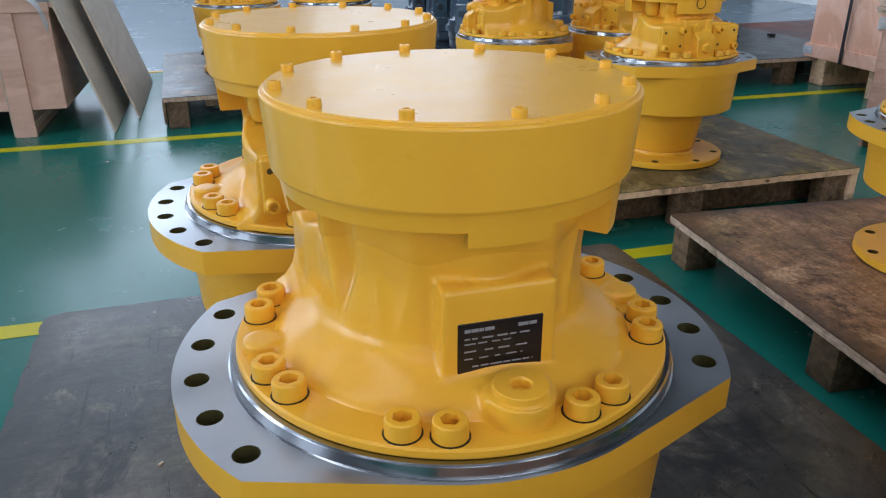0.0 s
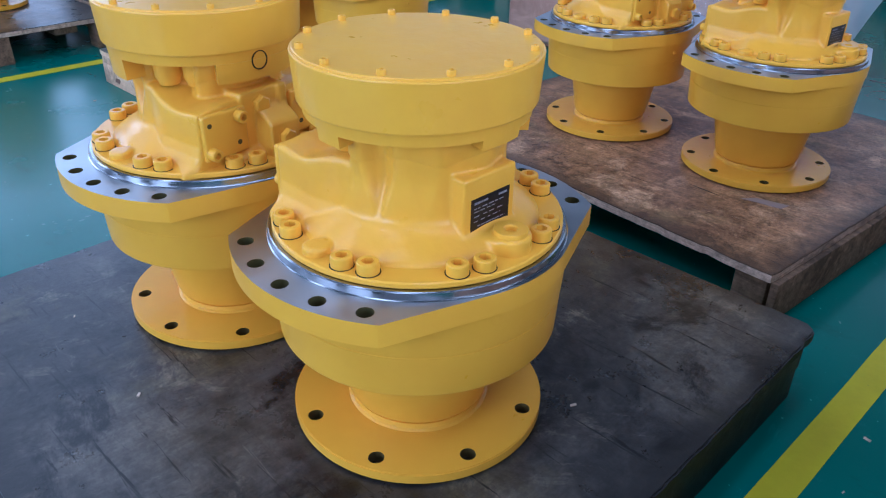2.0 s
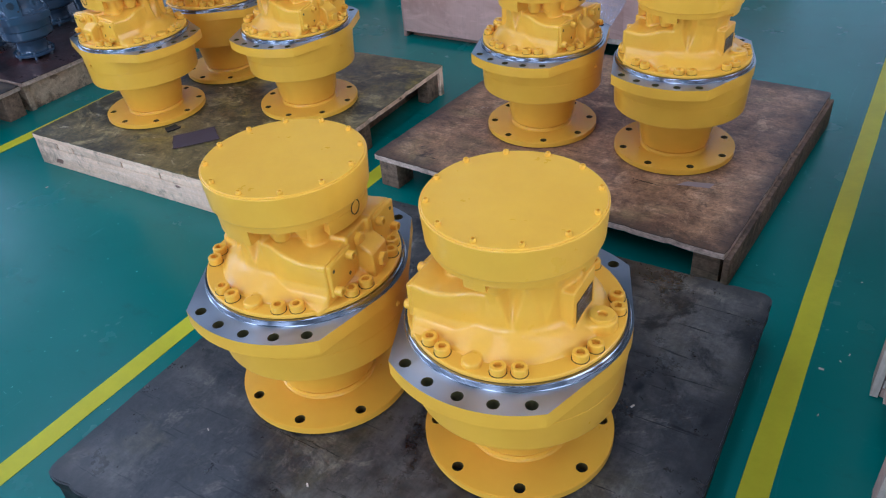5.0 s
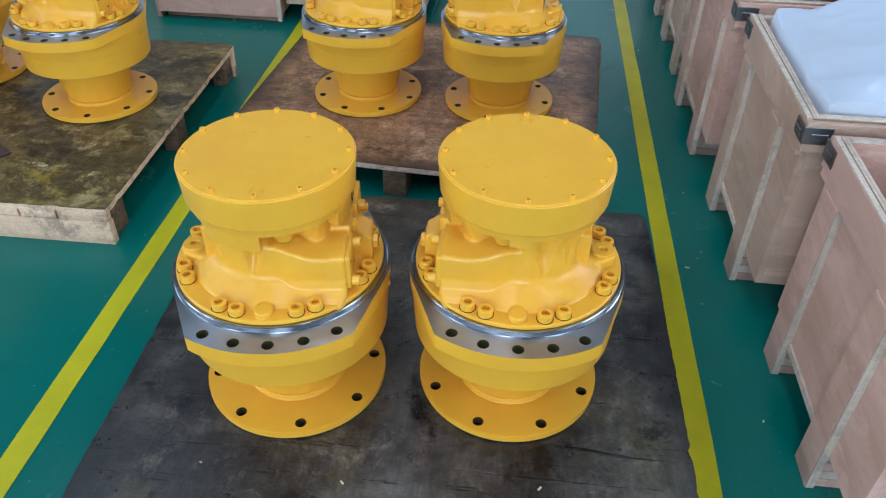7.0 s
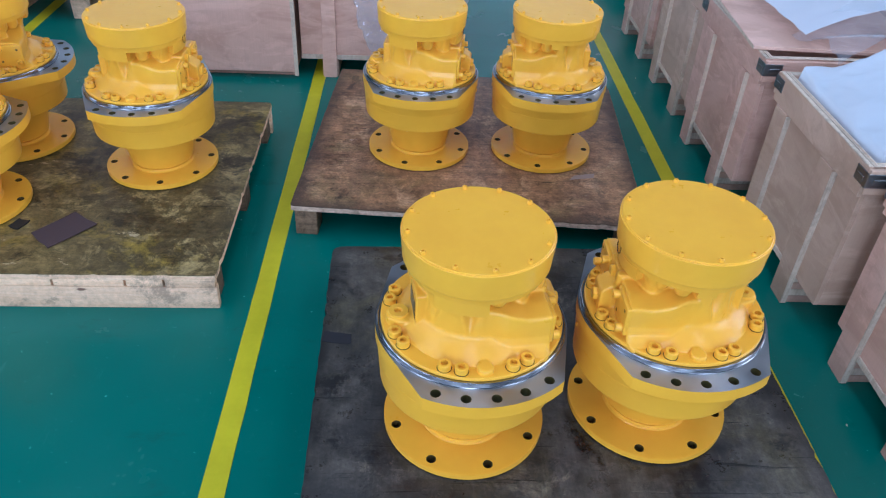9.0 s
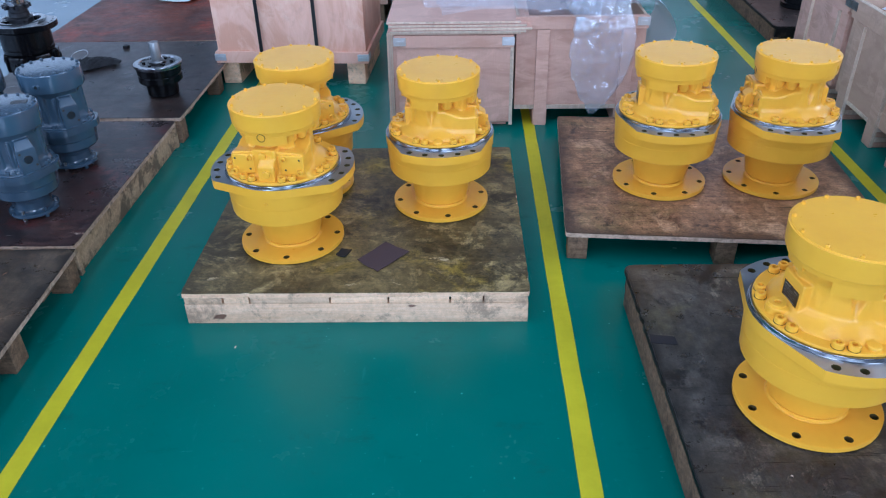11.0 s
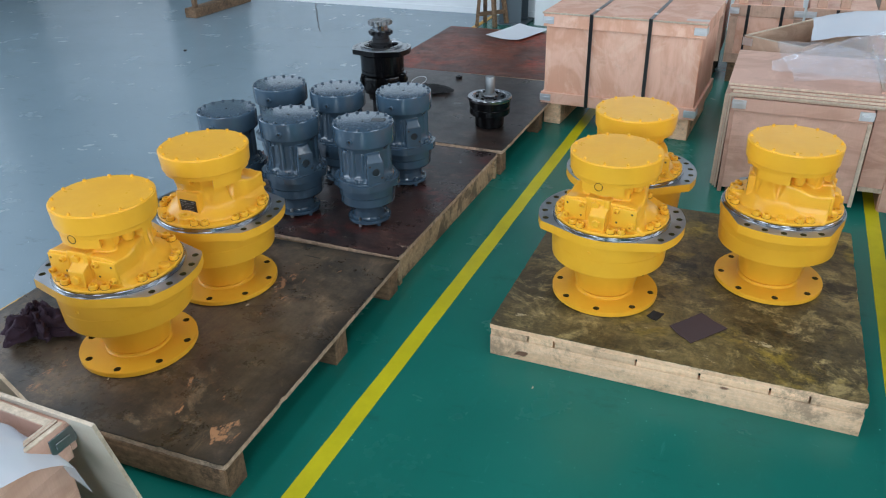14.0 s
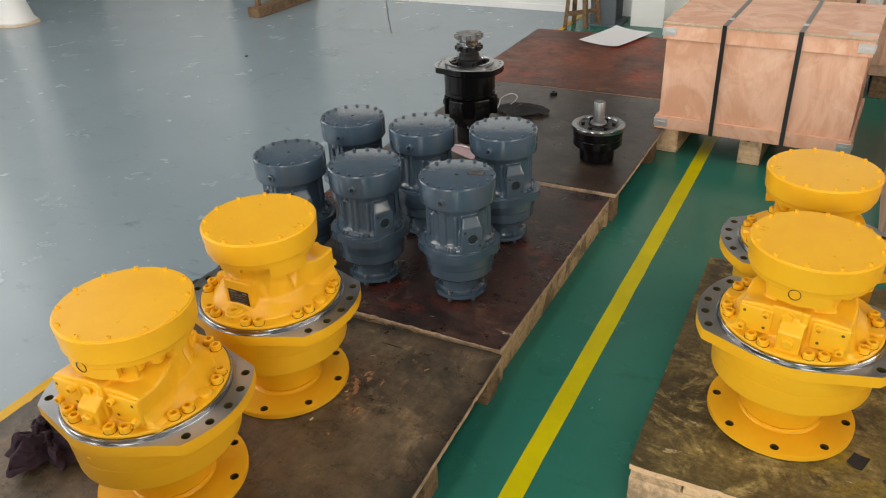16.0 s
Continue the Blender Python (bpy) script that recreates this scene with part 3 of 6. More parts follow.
# ---- floor, lines and hall ----
X0, X1, Y0, Y1, TOP = HALL
GREY_EDGE = -4.67
part("floor", boxed(GREY_EDGE, X1, Y0, Y1, -0.2, 0.0), GREEN_FLOOR)
tagged(bpy.data.objects["floor"], "glossy green epoxy workshop floor with scuffs", "floor", kind="structure")
gf = part("floor_grey", boxed(X0, GREY_EDGE, Y0, Y1, -0.2, 0.0), GREY_FLOOR)
tagged(gf, "glossy grey epoxy floor of the open bay", "floor", kind="structure")


def strip(x, w, y0, y1):
    bm = bmesh.new()
    n = 60
    rnd = random.Random(int(x * 100))
    rows = []
    for i in range(n + 1):
        y = y0 + (y1 - y0) * i / n
        rows.append([bm.verts.new((x + s * (w / 2 + rnd.uniform(-0.0012, 0.0012)), y, z)) for s, z in ((-1, 0.0), (-1, 0.0012), (1, 0.0012), (1, 0.0))])
    for a, b in zip(rows, rows[1:]):
        for k in range(3):
            bm.faces.new((a[k], a[k + 1], b[k + 1], b[k]))
    bmesh.ops.recalc_face_normals(bm, faces=bm.faces[:])
    return bm


for lx, lw, la, lb in ((-0.366, 0.054, -3.5, Y1 - 0.05), (-1.741, 0.055, -3.5, 4.2), (-3.206, 0.057, -3.5, 3.2), (-4.69, 0.045, -3.5, 0.05), (-4.69, 0.045, 3.75, Y1 - 0.05)):
    tagged(part("floor_line", strip(lx, lw, la, lb), LINE if lx > -4 else LINE_ORANGE), "worn yellow floor marking line" if lx > -4 else "amber floor line between green and grey floors", "floor line", kind="structure")


bm = bmesh.new()
rnd = random.Random(12)
rows = []
for i in range(15):
    y = 4.66 - 1.05 * i / 14
    x = -6.60 + (4.66 - y) * 0.655 + rnd.uniform(-0.006, 0.006)
    w = 0.0035 + 0.003 * rnd.random()
    rows.append([bm.verts.new((x - w, y, 0.0006)), bm.verts.new((x + w, y, 0.0006))])
for a, b in zip(rows, rows[1:]):
    bm.faces.new((a[0], a[1], b[1], b[0]))
tagged(part("floor_crack", bm, Mat("dirty_floor_crack", (0.05, 0.055, 0.06), 0.8).m), "dark hairline crack in the grey floor", "crack", kind="structure")


def wall_with_openings(name, along, at, thick, lo, hi, openings, label, mat):
    """A wall along 'x' or 'y' whose inner face is at 'at'; openings are (centre, width, z0, z1)."""
    bm = bmesh.new()
    cuts = sorted((c - w / 2, c + w / 2, z0, z1) for c, w, z0, z1 in openings)
    p = lo
    a, b = sorted((at, at + thick))

    def put(u0, u1, z0, z1):
        if u1 - u0 > 1e-4 and z1 - z0 > 1e-4:
            if along == "x":
                box(bm, u0, u1, a, b, z0, z1)
            else:
                box(bm, a, b, u0, u1, z0, z1)
    for u0, u1, z0, z1 in cuts:
        put(p, u0, 0, TOP)
        put(u0, u1, 0, z0)
        put(u0, u1, z1, TOP)
        p = u1
    put(p, hi, 0, TOP)
    return tagged(part(name, bm, mat), label, "wall", kind="structure")


wall_with_openings("wall_north", "x", Y1, 0.25, X0 - 0.25, X1 + 0.25, [(0.5 * (X0 + X1), X1 - X0 + 0.4, 2.3, TOP)], "white painted workshop wall", WALL_WHITE)
# Unseen upper wall, added dark so steel and pallet tops mirror less white.
tagged(part("wall_north_upper", boxed(X0 - 0.25, X1 + 0.25, Y1 + 0.02, Y1 + 0.12, 2.3, TOP), DARK_UPPER), "unseen dark upper wall, added for dark reflections", "wall", kind="structure")
wall_with_openings("wall_south", "x", Y0, -0.25, X0 - 0.25, X1 + 0.25, [w[:4] for w in ASSUMED_WINDOWS_SOUTH], "unseen wall with assumed windows, greyed to cut bounced light", WALL_UNSEEN)
wall_with_openings("wall_east", "y", X1, 0.25, Y0, Y1, [w[:4] for w in ASSUMED_WINDOWS_EAST], "unseen wall with assumed windows, greyed to cut bounced light", WALL_UNSEEN)
wall_with_openings("wall_west", "y", X0, -0.25, Y0, Y1, [w[:4] for w in WINDOWS_WEST], "white painted wall with tall windows", WALL_WHITE)
DOOR_GREY = Mat("grey_green_door_paint", (0.15, 0.18, 0.185), 0.45).m
for nm, a in (("door_1", (-8.50, -7.47, Y1 - 0.05, Y1 - 0.001, 0.004, 3.4)), ("door_2", (X0 + 0.001, X0 + 0.05, 3.62, 4.62, 0.004, 3.4))):
    tagged(part(nm, boxed(*a, 0.004, 1), DOOR_GREY), "closed grey painted steel door", "door", kind="structure")
bm = bmesh.new()
p = X0
for rx, ry in ROOF_LIGHTS:
    box(bm, p, rx - 0.45, Y0, Y1, TOP, TOP + 0.2)
    box(bm, rx - 0.45, rx + 0.45, Y0, ry - 4.5, TOP, TOP + 0.2)
    box(bm, rx - 0.45, rx + 0.45, ry + 4.5, Y1, TOP, TOP + 0.2)
    p = rx + 0.45
box(bm, p, X1, Y0, Y1, TOP, TOP + 0.2)
tagged(part("ceiling", bm, ROOF_GREY), "grey sheet roof with long roof lights", "ceiling", kind="structure")

# ---- pallets ----


def pallet(name, label, corners, h, top, side, style, seed=1, open_end=0.0, skirt=False, end_board=False):
    """A low platform: a plywood top on boards and bearers. corners: SW and SE on the plan, and the depth."""
    (ax, ay), (bx, by), depth = corners
    wid = math.hypot(bx - ax, by - ay)
    rot = math.degrees(math.atan2(by - ay, bx - ax))
    th = thing(name, label, "pallet", pose(ax, ay, 0, 0, 0, rot))
    rnd = random.Random(seed)
    t = 0.018
    # top sheet with slightly ragged edges
    bm = bmesh.new()
    n = 64
    edge = [(wid * i / n, 0) for i in range(n)] + [(wid, depth * i / n) for i in range(n)] + \
           [(wid - wid * i / n, depth) for i in range(n)] + [(0, depth - depth * i / n) for i in range(n)]
    rag = []
    for k, (x, y) in enumerate(edge):
        worn = 1.4 if style == "slab" else 1.0
        j = rnd.uniform(-0.0006, 0.0008) * worn + (rnd.uniform(0.001, 0.005) * worn ** 0.5 if rnd.random() < 0.05 * worn else 0)
        j += (0.009 if style == "slab" else 0.003) * (1 if k % n == 0 else 0.25 if k % n in (1, n - 1) else 0)
        cx, cy = wid / 2 - x, depth / 2 - y
        q = j / max(abs(cx), abs(cy))
        rag.append((x + cx * q, y + cy * q))
    bm = holed_plate(rag, [], h - t, h, side_mat=1)
    rim = [e for e in bm.edges if len(e.link_faces) == 2 and {f.material_index for f in e.link_faces} == {0, 1} and e.verts[0].co.z > h - 0.001 and e.verts[1].co.z > h - 0.001]
    bmesh.ops.bevel(bm, geom=rim, offset=0.003 if style == "slab" else 0.0018, segments=2, affect="EDGES")
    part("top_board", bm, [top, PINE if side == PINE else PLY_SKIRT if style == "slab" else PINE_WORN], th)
    lo = h - t
    if style == "closed":  # solid boards round all four sides, joists within
        part("front_board", boxed(0.004, wid - 0.004, 0.003, 0.028, 0, lo - 0.027, 0.002), side, th)
        cuts = [0.004, 0.13, 0.215, 0.47, 0.655, 0.85, 0.955, wid - 0.004]
        for a, b in zip(cuts, cuts[1:]):
            part("board_end", boxed(a + 0.003, b - 0.003, 0.0035, 0.0275, lo - 0.026, lo - 0.001, 0.001), side, th)
        part("back_board", boxed(0.004, wid - 0.004, depth - 0.028, depth - 0.003, 0, lo - 0.001, 0.002), side, th)
        for k in range(6):
            x = 0.01 + (wid - 0.07 - open_end) * k / 5
            part("joist", boxed(x, x + 0.045, 0.03, depth - 0.03, 0.0 if k in (0, 2, 3, 5) else 0.05, lo - 0.001, 0.002), PINE_DARK if k == 5 and open_end else side, th)
        if open_end:
            for y in (0.03, depth / 2 - 0.04, depth - 0.11):
                part("stub_leg", boxed(wid - 0.06, wid - 0.012, y, y + 0.08, 0.0, lo - 0.001, 0.003), PINE_DARK, th)
    elif style == "slab":  # dark skirts and stub legs
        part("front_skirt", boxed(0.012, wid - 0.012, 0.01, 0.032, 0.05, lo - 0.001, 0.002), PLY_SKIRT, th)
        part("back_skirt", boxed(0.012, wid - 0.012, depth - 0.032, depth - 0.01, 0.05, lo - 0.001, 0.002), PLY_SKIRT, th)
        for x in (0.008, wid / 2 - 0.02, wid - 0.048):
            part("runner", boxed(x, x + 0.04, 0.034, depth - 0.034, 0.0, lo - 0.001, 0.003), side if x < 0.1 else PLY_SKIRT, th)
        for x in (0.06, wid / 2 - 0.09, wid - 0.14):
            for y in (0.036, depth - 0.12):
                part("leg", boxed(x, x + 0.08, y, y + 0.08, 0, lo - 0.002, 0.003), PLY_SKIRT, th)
    else:  # "open": a thin sheet on bearers and blocks
        if skirt:
            part("front_skirt", boxed(0.004, wid - 0.004, -0.003, 0.009, 0.022, lo - 0.001, 0.002), PINE_DARK, th)
        if end_board:
            part("end_board", boxed(wid - 0.0045, wid + 0.012, 0.01, depth - 0.01, 0.004, lo - 0.001, 0.002), PINE_DARK, th)
        for y in (0.16, depth / 2 - 0.045, depth - 0.25):
            part("bearer", boxed(0.02, wid - 0.02, y, y + 0.09, lo - 0.030, lo - 0.001, 0.002), side, th)
        for y in (0.012, depth / 2 + 0.05, depth - 0.092):
            for x in (0.012, wid / 2 - 0.035, wid - 0.082):
                part("block", boxed(x, x + 0.07, y, y + 0.08, 0, lo - 0.001, 0.003), side, th)
    return th


PALLETS = dict(
    P1=pallet("pallet", "charcoal stained timber pallet with worn edges", ((-1.522, -1.150), (-0.422, -1.131), 1.095), 0.1345, PLY_BLACK, PINE_DARK, "slab", 1),
    P2=pallet("pallet", "brown stained plywood pallet on timber blocks", ((-1.699, 0.177), (-0.581, 0.097), 1.06), 0.115, PLY_BROWN, PINE_DARK, "open", 2, end_board=True),
    P3=pallet("pallet", "olive stained pallet with pale pine side boards", ((-2.948, -0.20), (-1.848, -0.186), 1.07), 0.120, PLY_OLIVE, PINE, "closed", 3, 0.09),
    P5=pallet("pallet", "umber stained plywood pallet with scraped top", ((-4.492, -1.092), (-3.345, -1.045), 1.105), 0.126, PLY_UMBER, PINE_DARK, "open", 4, skirt=True),
    P4=pallet("pallet", "dark red-brown stained pallet with pine sides", ((-4.52, 0.068), (-3.405, 0.072), 1.105), 0.127, PLY_RED, PINE_MID, "closed", 5),
    P6=pallet("pallet", "dark brown stained plywood pallet", ((-4.545, 1.196), (-3.392, 1.194), 1.195), 0.134, PLY_DARK, PINE_DARK, "open", 6),
    P7=pallet("pallet", "rust red plywood pallet", ((-4.66, 2.402), (-3.45, 2.42), 1.215), 0.130, PLY_RUST, PINE_DARK, "open", 7),
)

# ---- yellow hydraulic motor ----


def housing_radius(deg, z):
    """Outline of the cast housing: flared foot, waist, lobes under the cap and two recesses beside the ports."""
    flare = 0.044 * (1 - smooth_step(0.298, 0.345, z)) ** 1.7
    r = 0.1085 + flare + 0.005 * smooth_step(0.37, 0.415, z)
    d = (deg + 180) % 360 - 180
    lobes = 0.5 + 0.5 * math.cos(radians(d * 10))
    r -= 0.0050 * (1 - lobes) * smooth_step(0.335, 0.395, z)
    for c in (112, -112):
        w = abs((d - c + 180) % 360 - 180)
        r -= 0.026 * (1 - smooth_step(16, 25, w)) * smooth_step(0.378, 0.392, z)
    for c, deep in ((-67, 0.016), (76, 0.016), (36, 0.005), (-40, 0.004)):
        w = abs((d - c + 180) % 360 - 180)
        wide = 1.0 + 11.0 * smooth_step(0.328, 0.402, z)
        r -= deep * (1 - smooth_step(0.15 * wide, wide, w)) * smooth_step(0.326, 0.385, z)
    return r


LIFT = 0.0045


def make_motor():
    th = thing("hydraulic_motor", "yellow painted hydraulic motor with steel mounting flange", "hydraulic motor", pose(0, 0, 0), "yellow motors on the pallets")
    # foot plate with eight holes
    bm = holed_plate(ring_pts(0, 0, 0.1755, 96), [ring_pts(0.1537 * math.cos(radians(22.5 + 45 * k)), 0.1537 * math.sin(radians(22.5 + 45 * k)), 0.0105, 16) for k in range(8)], 0.0035, 0.0195, hole_mat=1)
    bmesh.ops.bevel(bm, geom=[e for e in bm.edges if len(e.link_faces) == 2 and e.calc_face_angle(0) > 1.2 and Vector((e.verts[0].co.x, e.verts[0].co.y)).length > 0.172], offset=0.0016, segments=2, affect="EDGES")
    part("foot_plate", bm, [YELLOW, HOLE_SHADE], th)
    # This near-black ring stands in for the contact shadow below the plate.
    part("foot_ring", lathe([(0.120, 0.0), (0.1655, 0.0), (0.1655, 0.0036), (0.120, 0.0036)], 64), SEAM_SHADE, th, "near-black ring painting the contact shade under the foot plate")
    part("neck", lathe([(0.099, 0.0195), (0.0955, 0.0225), (0.094, 0.029), (0.090, 0.0295), (0.090, 0.0335), (0.0965, 0.034), (0.099, 0.040), (0.119, 0.150)]), YELLOW, th)
    part("drum", lathe([(0.10, 0.150), (0.1818, 0.1502), (0.1832, 0.1510), (0.1838, 0.1530), (0.1868, 0.2060), (0.1862, 0.2063), (0.1862, 0.2073), (0.1871, 0.2076), (0.1905, 0.2535), (0.10, 0.2536)], 160), YELLOW, th, angle=12)
    part("drum_plug", lathe([(0.0055, 0.0), (0.0055, 0.003), (0.003, 0.003), (0.003, 0.001), (0, 0.001)], 12, m=pose(0, 0, 0, 0, -90, 0)), YELLOW, th, m=pose(-0.1885, 0.004, 0.232))
    EAR = 2.2  # the ears stand slightly turned to the housing
    # flange: round drum widened by two ears with five holes each
    ear = []
    for s in (90, -90):
        ear += [(0.2335 * math.cos(radians(s + EAR + a * 0.9)), 0.2335 * math.sin(radians(s + EAR + a * 0.9))) for a in range(-39, 40)]
    outline = hull(ring_pts(0, 0, 0.1925, 120) + ear)
    holes = []
    for s in (90, -90):
        for k in range(-2, 3):
            a = radians(s + EAR + 15 * k)
            holes.append(ring_pts(0.2140 * math.cos(a), 0.2140 * math.sin(a), 0.0100, 18))
    bm = holed_plate(outline, holes, 0.2538, 0.2825, side_mat=0, top_mat=1, hole_mat=2)
    part("mounting_flange", bm, [YELLOW, STEEL_FACE, HOLE_WALL], th, "bare machined steel flange face")
    part("spigot_ring", lathe([(0.15, 0.2827), (0.1890, 0.2827), (0.1876, 0.2836), (0.1866, 0.2914), (0.1852, 0.2930), (0.15, 0.2934)], 128), STEEL, th, "polished steel ring", angle=32)
    disc = part("bolt_disc", lathe([(0.05, 0.2936), (0.1808, 0.2938), (0.1816, 0.2955), (0.1812, 0.2995), (0.1795, 0.3012), (0.05, 0.3012)], 128), YELLOW, th, angle=12)
    scr = finish(socket_screw(0.0128, 0.0135, 24), "socket_screw", YELLOW, angle=28)
    well = finish(lathe([(0.0142, 0.0), (0.0142, 0.0007), (0.0126, 0.0007)], 18), "counterbore", SEAM_SHADE)
    for k in range(8):
        for d in (-5.6, 5.6):
            a = 22.5 + 45 * k + d
            s = share("socket_screw", scr, disc, polar(0.1655, a, 0.3014, a * 7))
            share("counterbore", well, s, pose(0, 0, -0.0004))
    # one casting: flared housing with scoops, two port arms, valve block, nameplate boss and pads, fused with fillets
    cast = lathe([(0, 0.290), (0.150, 0.290), (0.150, 0.3004), (0, 0.3004)], 96)
    N = 180
    rows = []
    for k in range(40):
        z = 0.292 + 0.146 * k / 39
        rows.append([cast.verts.new((housing_radius(360 * i / N, z) * math.cos(2 * math.pi * i / N), housing_radius(360 * i / N, z) * math.sin(2 * math.pi * i / N), z)) for i in range(N)])
    for p, q in zip(rows, rows[1:]):
        for i in range(N):
            j = (i + 1) % N
            cast.faces.new((p[i], p[j], q[j], q[i]))
    cast.faces.new(rows[-1])
    cast.faces.new(rows[0][::-1])
    for s in (1, -1):
        rings = []
        for k in range(15):
            x = -0.1275 + 0.1315 * k / 14
            top = 0.385 - 0.003 * smooth_step(-0.122, -0.085, x) + 0.018 * smooth_step(-0.085, -0.012, x)
            yi, yo = 0.034, 0.117 - 0.010 * smooth_step(-0.05, 0.0, x)
            ring = []
            for y, z, out in ((yi, 0.291, 0.004), (yi, 0.312, 0.0), (yi, top, 0.0), ((yi + yo) / 2, top - 0.001, 0.0), (yo - 0.003, top - 0.006, 0.0),
                              (yo, top - 0.012, 0.0), (yo, 0.334, 0.0), (yo, 0.318, 0.005), (yo, 0.308, 0.013), (yo, 0.300, 0.025), (yo, 0.291, 0.026)):
                yy = y + out * (1 if y > 0.075 else -1) * (0.35 if k == 0 else 1.0)
                ring.append(cast.verts.new((x, s * yy, z)))
            rings.append(ring)
        n = len(rings[0])
        for r0, r1 in zip(rings, rings[1:]):
            for q in range(n):
                cast.faces.new((r0[q], r0[(q + 1) % n], r1[(q + 1) % n], r1[q]))
        cast.faces.new(rings[0])
        cast.faces.new(rings[-1][::-1])
        lathe([(0, 0.291), (0.0165, 0.291), (0.0160, 0.3105), (0, 0.3105)], 28, cast, 0.004, s * 0.160)
    bmesh.ops.recalc_face_normals(cast, faces=cast.faces[:])
    box(cast, -0.1315, -0.08, -0.030, 0.046, 0.300, 0.392)
    box(cast, -0.1385, -0.08, -0.0315, -0.0165, 0.310, 0.394)
    foot = [(-0.164, 0.291), (-0.164, 0.347), (-0.160, 0.352), (-0.128, 0.372), (-0.08, 0.372), (-0.08, 0.291)]
    wedge = [[cast.verts.new((x, y, z)) for x, z in foot] for y in (-0.029, 0.023)]
    cast.faces.new(wedge[0])
    cast.faces.new(wedge[1][::-1])
    for i in range(6):
        cast.faces.new((wedge[0][i], wedge[1][i], wedge[1][(i + 1) % 6], wedge[0][(i + 1) % 6]))
    box(cast, 0.06, 0.1190, -0.042, 0.044, 0.291, 0.388)
    box(cast, 0.09, 0.150, -0.021, 0.033, 0.291, 0.3165)
    lathe([(0, 0.291), (0.0252, 0.291), (0.0246, 0.3195), (0, 0.3195)], 36, cast, 0.1475, 0.006)
    ob = new("housing", fused(cast, 0.0021, 7, YELLOW_CAST))
    ob.parent = th
    # cover above the wavy joint line
    bm = bmesh.new()
    rows = []
    for f, out in ((0.0, -0.004), (0.0, 0.0002), (0.03, 0.0009), (0.5, 0.0009), (1.0, 0.0009)):
        row = []
        for i in range(N):
            d = 360 * i / N
            z0 = 0.4055 + 0.0048 * math.cos(radians(d * 7 + 8))
            z = z0 + (0.4475 - z0) * f
            r = housing_radius(d, z) + out
            row.append(bm.verts.new((r * math.cos(radians(d)), r * math.sin(radians(d)), z)))
        rows.append(row)
    for p, q in zip(rows, rows[1:]):
        for i in range(N):
            j = (i + 1) % N
            bm.faces.new((p[i], p[j], q[j], q[i]))
    part("valve_cover", bm, YELLOW_CAST, th, angle=50)
    # port covers with two screws and two holes each
    for s in (1, -1):
        y0, y1 = (0.041, 0.113) if s > 0 else (-0.117, -0.040)
        cover = part("port_cover", boxed(-0.1350, -0.124, y0, y1, 0.312, 0.377, 0.0035, 3), YELLOW, th)
        for yy, zz in ((s * 0.055, 0.366), (s * 0.104, 0.324)):
            part("cover_screw", socket_screw(0.0088, 0.013), YELLOW, cover, m=pose(-0.1350, yy, zz, 0, -90, 0))
        # These holes are flat discs in the painted shade colour.
        for yy, zz in ((s * 0.057, 0.328), (s * 0.103, 0.363)):
            part("cover_hole", lathe([(0.0036, 0.0), (0.0036, 0.0006), (0.0, 0.0006)], 12), HOLE_SHADE, cover, m=pose(-0.1348, yy, zz, 0, -90, 0))
    for yy, zz, xx in ((-0.003, 0.325, -0.1632), (0.013, 0.371, -0.1308)):
        part("hexagon_plug", lathe([(0.0165, -0.002), (0.0165, 0.0015), (0.0135, 0.0016), (0.0135, 0.008), (0.011, 0.0098), (0, 0.0098)], 6), YELLOW, th, m=pose(xx, yy, zz, 0, -90, 0), angle=20)
    # nameplate, its faint print, and the filler plug
    plate = part("nameplate", boxed(0.1180, 0.1196, -0.031, 0.033, 0.320, 0.362, 0.0004, 1), PLATE_BLACK, th, "black nameplate with pale print")
    bm = bmesh.new()
    rnd = random.Random(4)
    for z, h, y0, y1, gap in ((0.3560, 0.0026, -0.026, -0.004, 0.001), (0.3560, 0.0026, 0.014, 0.028, 0.001), (0.3495, 0.0012, -0.026, 0.024, 0.003), (0.3455, 0.0010, -0.026, 0.010, 0.004), (0.3395, 0.0012, -0.026, 0.026, 0.006), (0.3335, 0.0010, -0.026, 0.018, 0.007), (0.3270, 0.0012, -0.020, 0.026, 0.002)):
        y = y0
        while y < y1:
            w = rnd.uniform(0.003, 0.009)
            box(bm, 0.1196, 0.1198, y, min(y + w, y1), z - h / 2, z + h / 2)
            y += w + rnd.uniform(0.4, 1.2) * gap
    part("print", bm, PLATE_INK, plate)
    part("filler_plug", lathe([(0.0236, 0.3160), (0.0232, 0.3195), (0.0205, 0.3206), (0.0200, 0.3250), (0.0192, 0.3258), (0.0085, 0.3258), (0.0070, 0.3242), (0.0065, 0.318), (0, 0.318)], 40), YELLOW, th, m=pose(0.1475, 0.006, 0), angle=18)
    # lower ring of the cap, cut away beside the ports, with lugs
    bm = bmesh.new()
    zr = (0.395, 0.430)

    def sector(a0, a1, r0, r1, z0, z1):
        n = max(2, int(abs(a1 - a0) / 4))
        rows = []
        for i in range(n + 1):
            a = radians(a0 + (a1 - a0) * i / n)
            rows.append([bm.verts.new((r * math.cos(a), r * math.sin(a), z)) for r, z in ((r0, z0), (r1, z0), (r1 * 1.015, z1), (r0, z1))])
        for p0, p1 in zip(rows, rows[1:]):
            for k in range(4):
                l = (k + 1) % 4
                bm.faces.new((p0[k], p0[l], p1[l], p1[k]))
        bm.faces.new(rows[0][::-1])
        bm.faces.new(rows[-1])
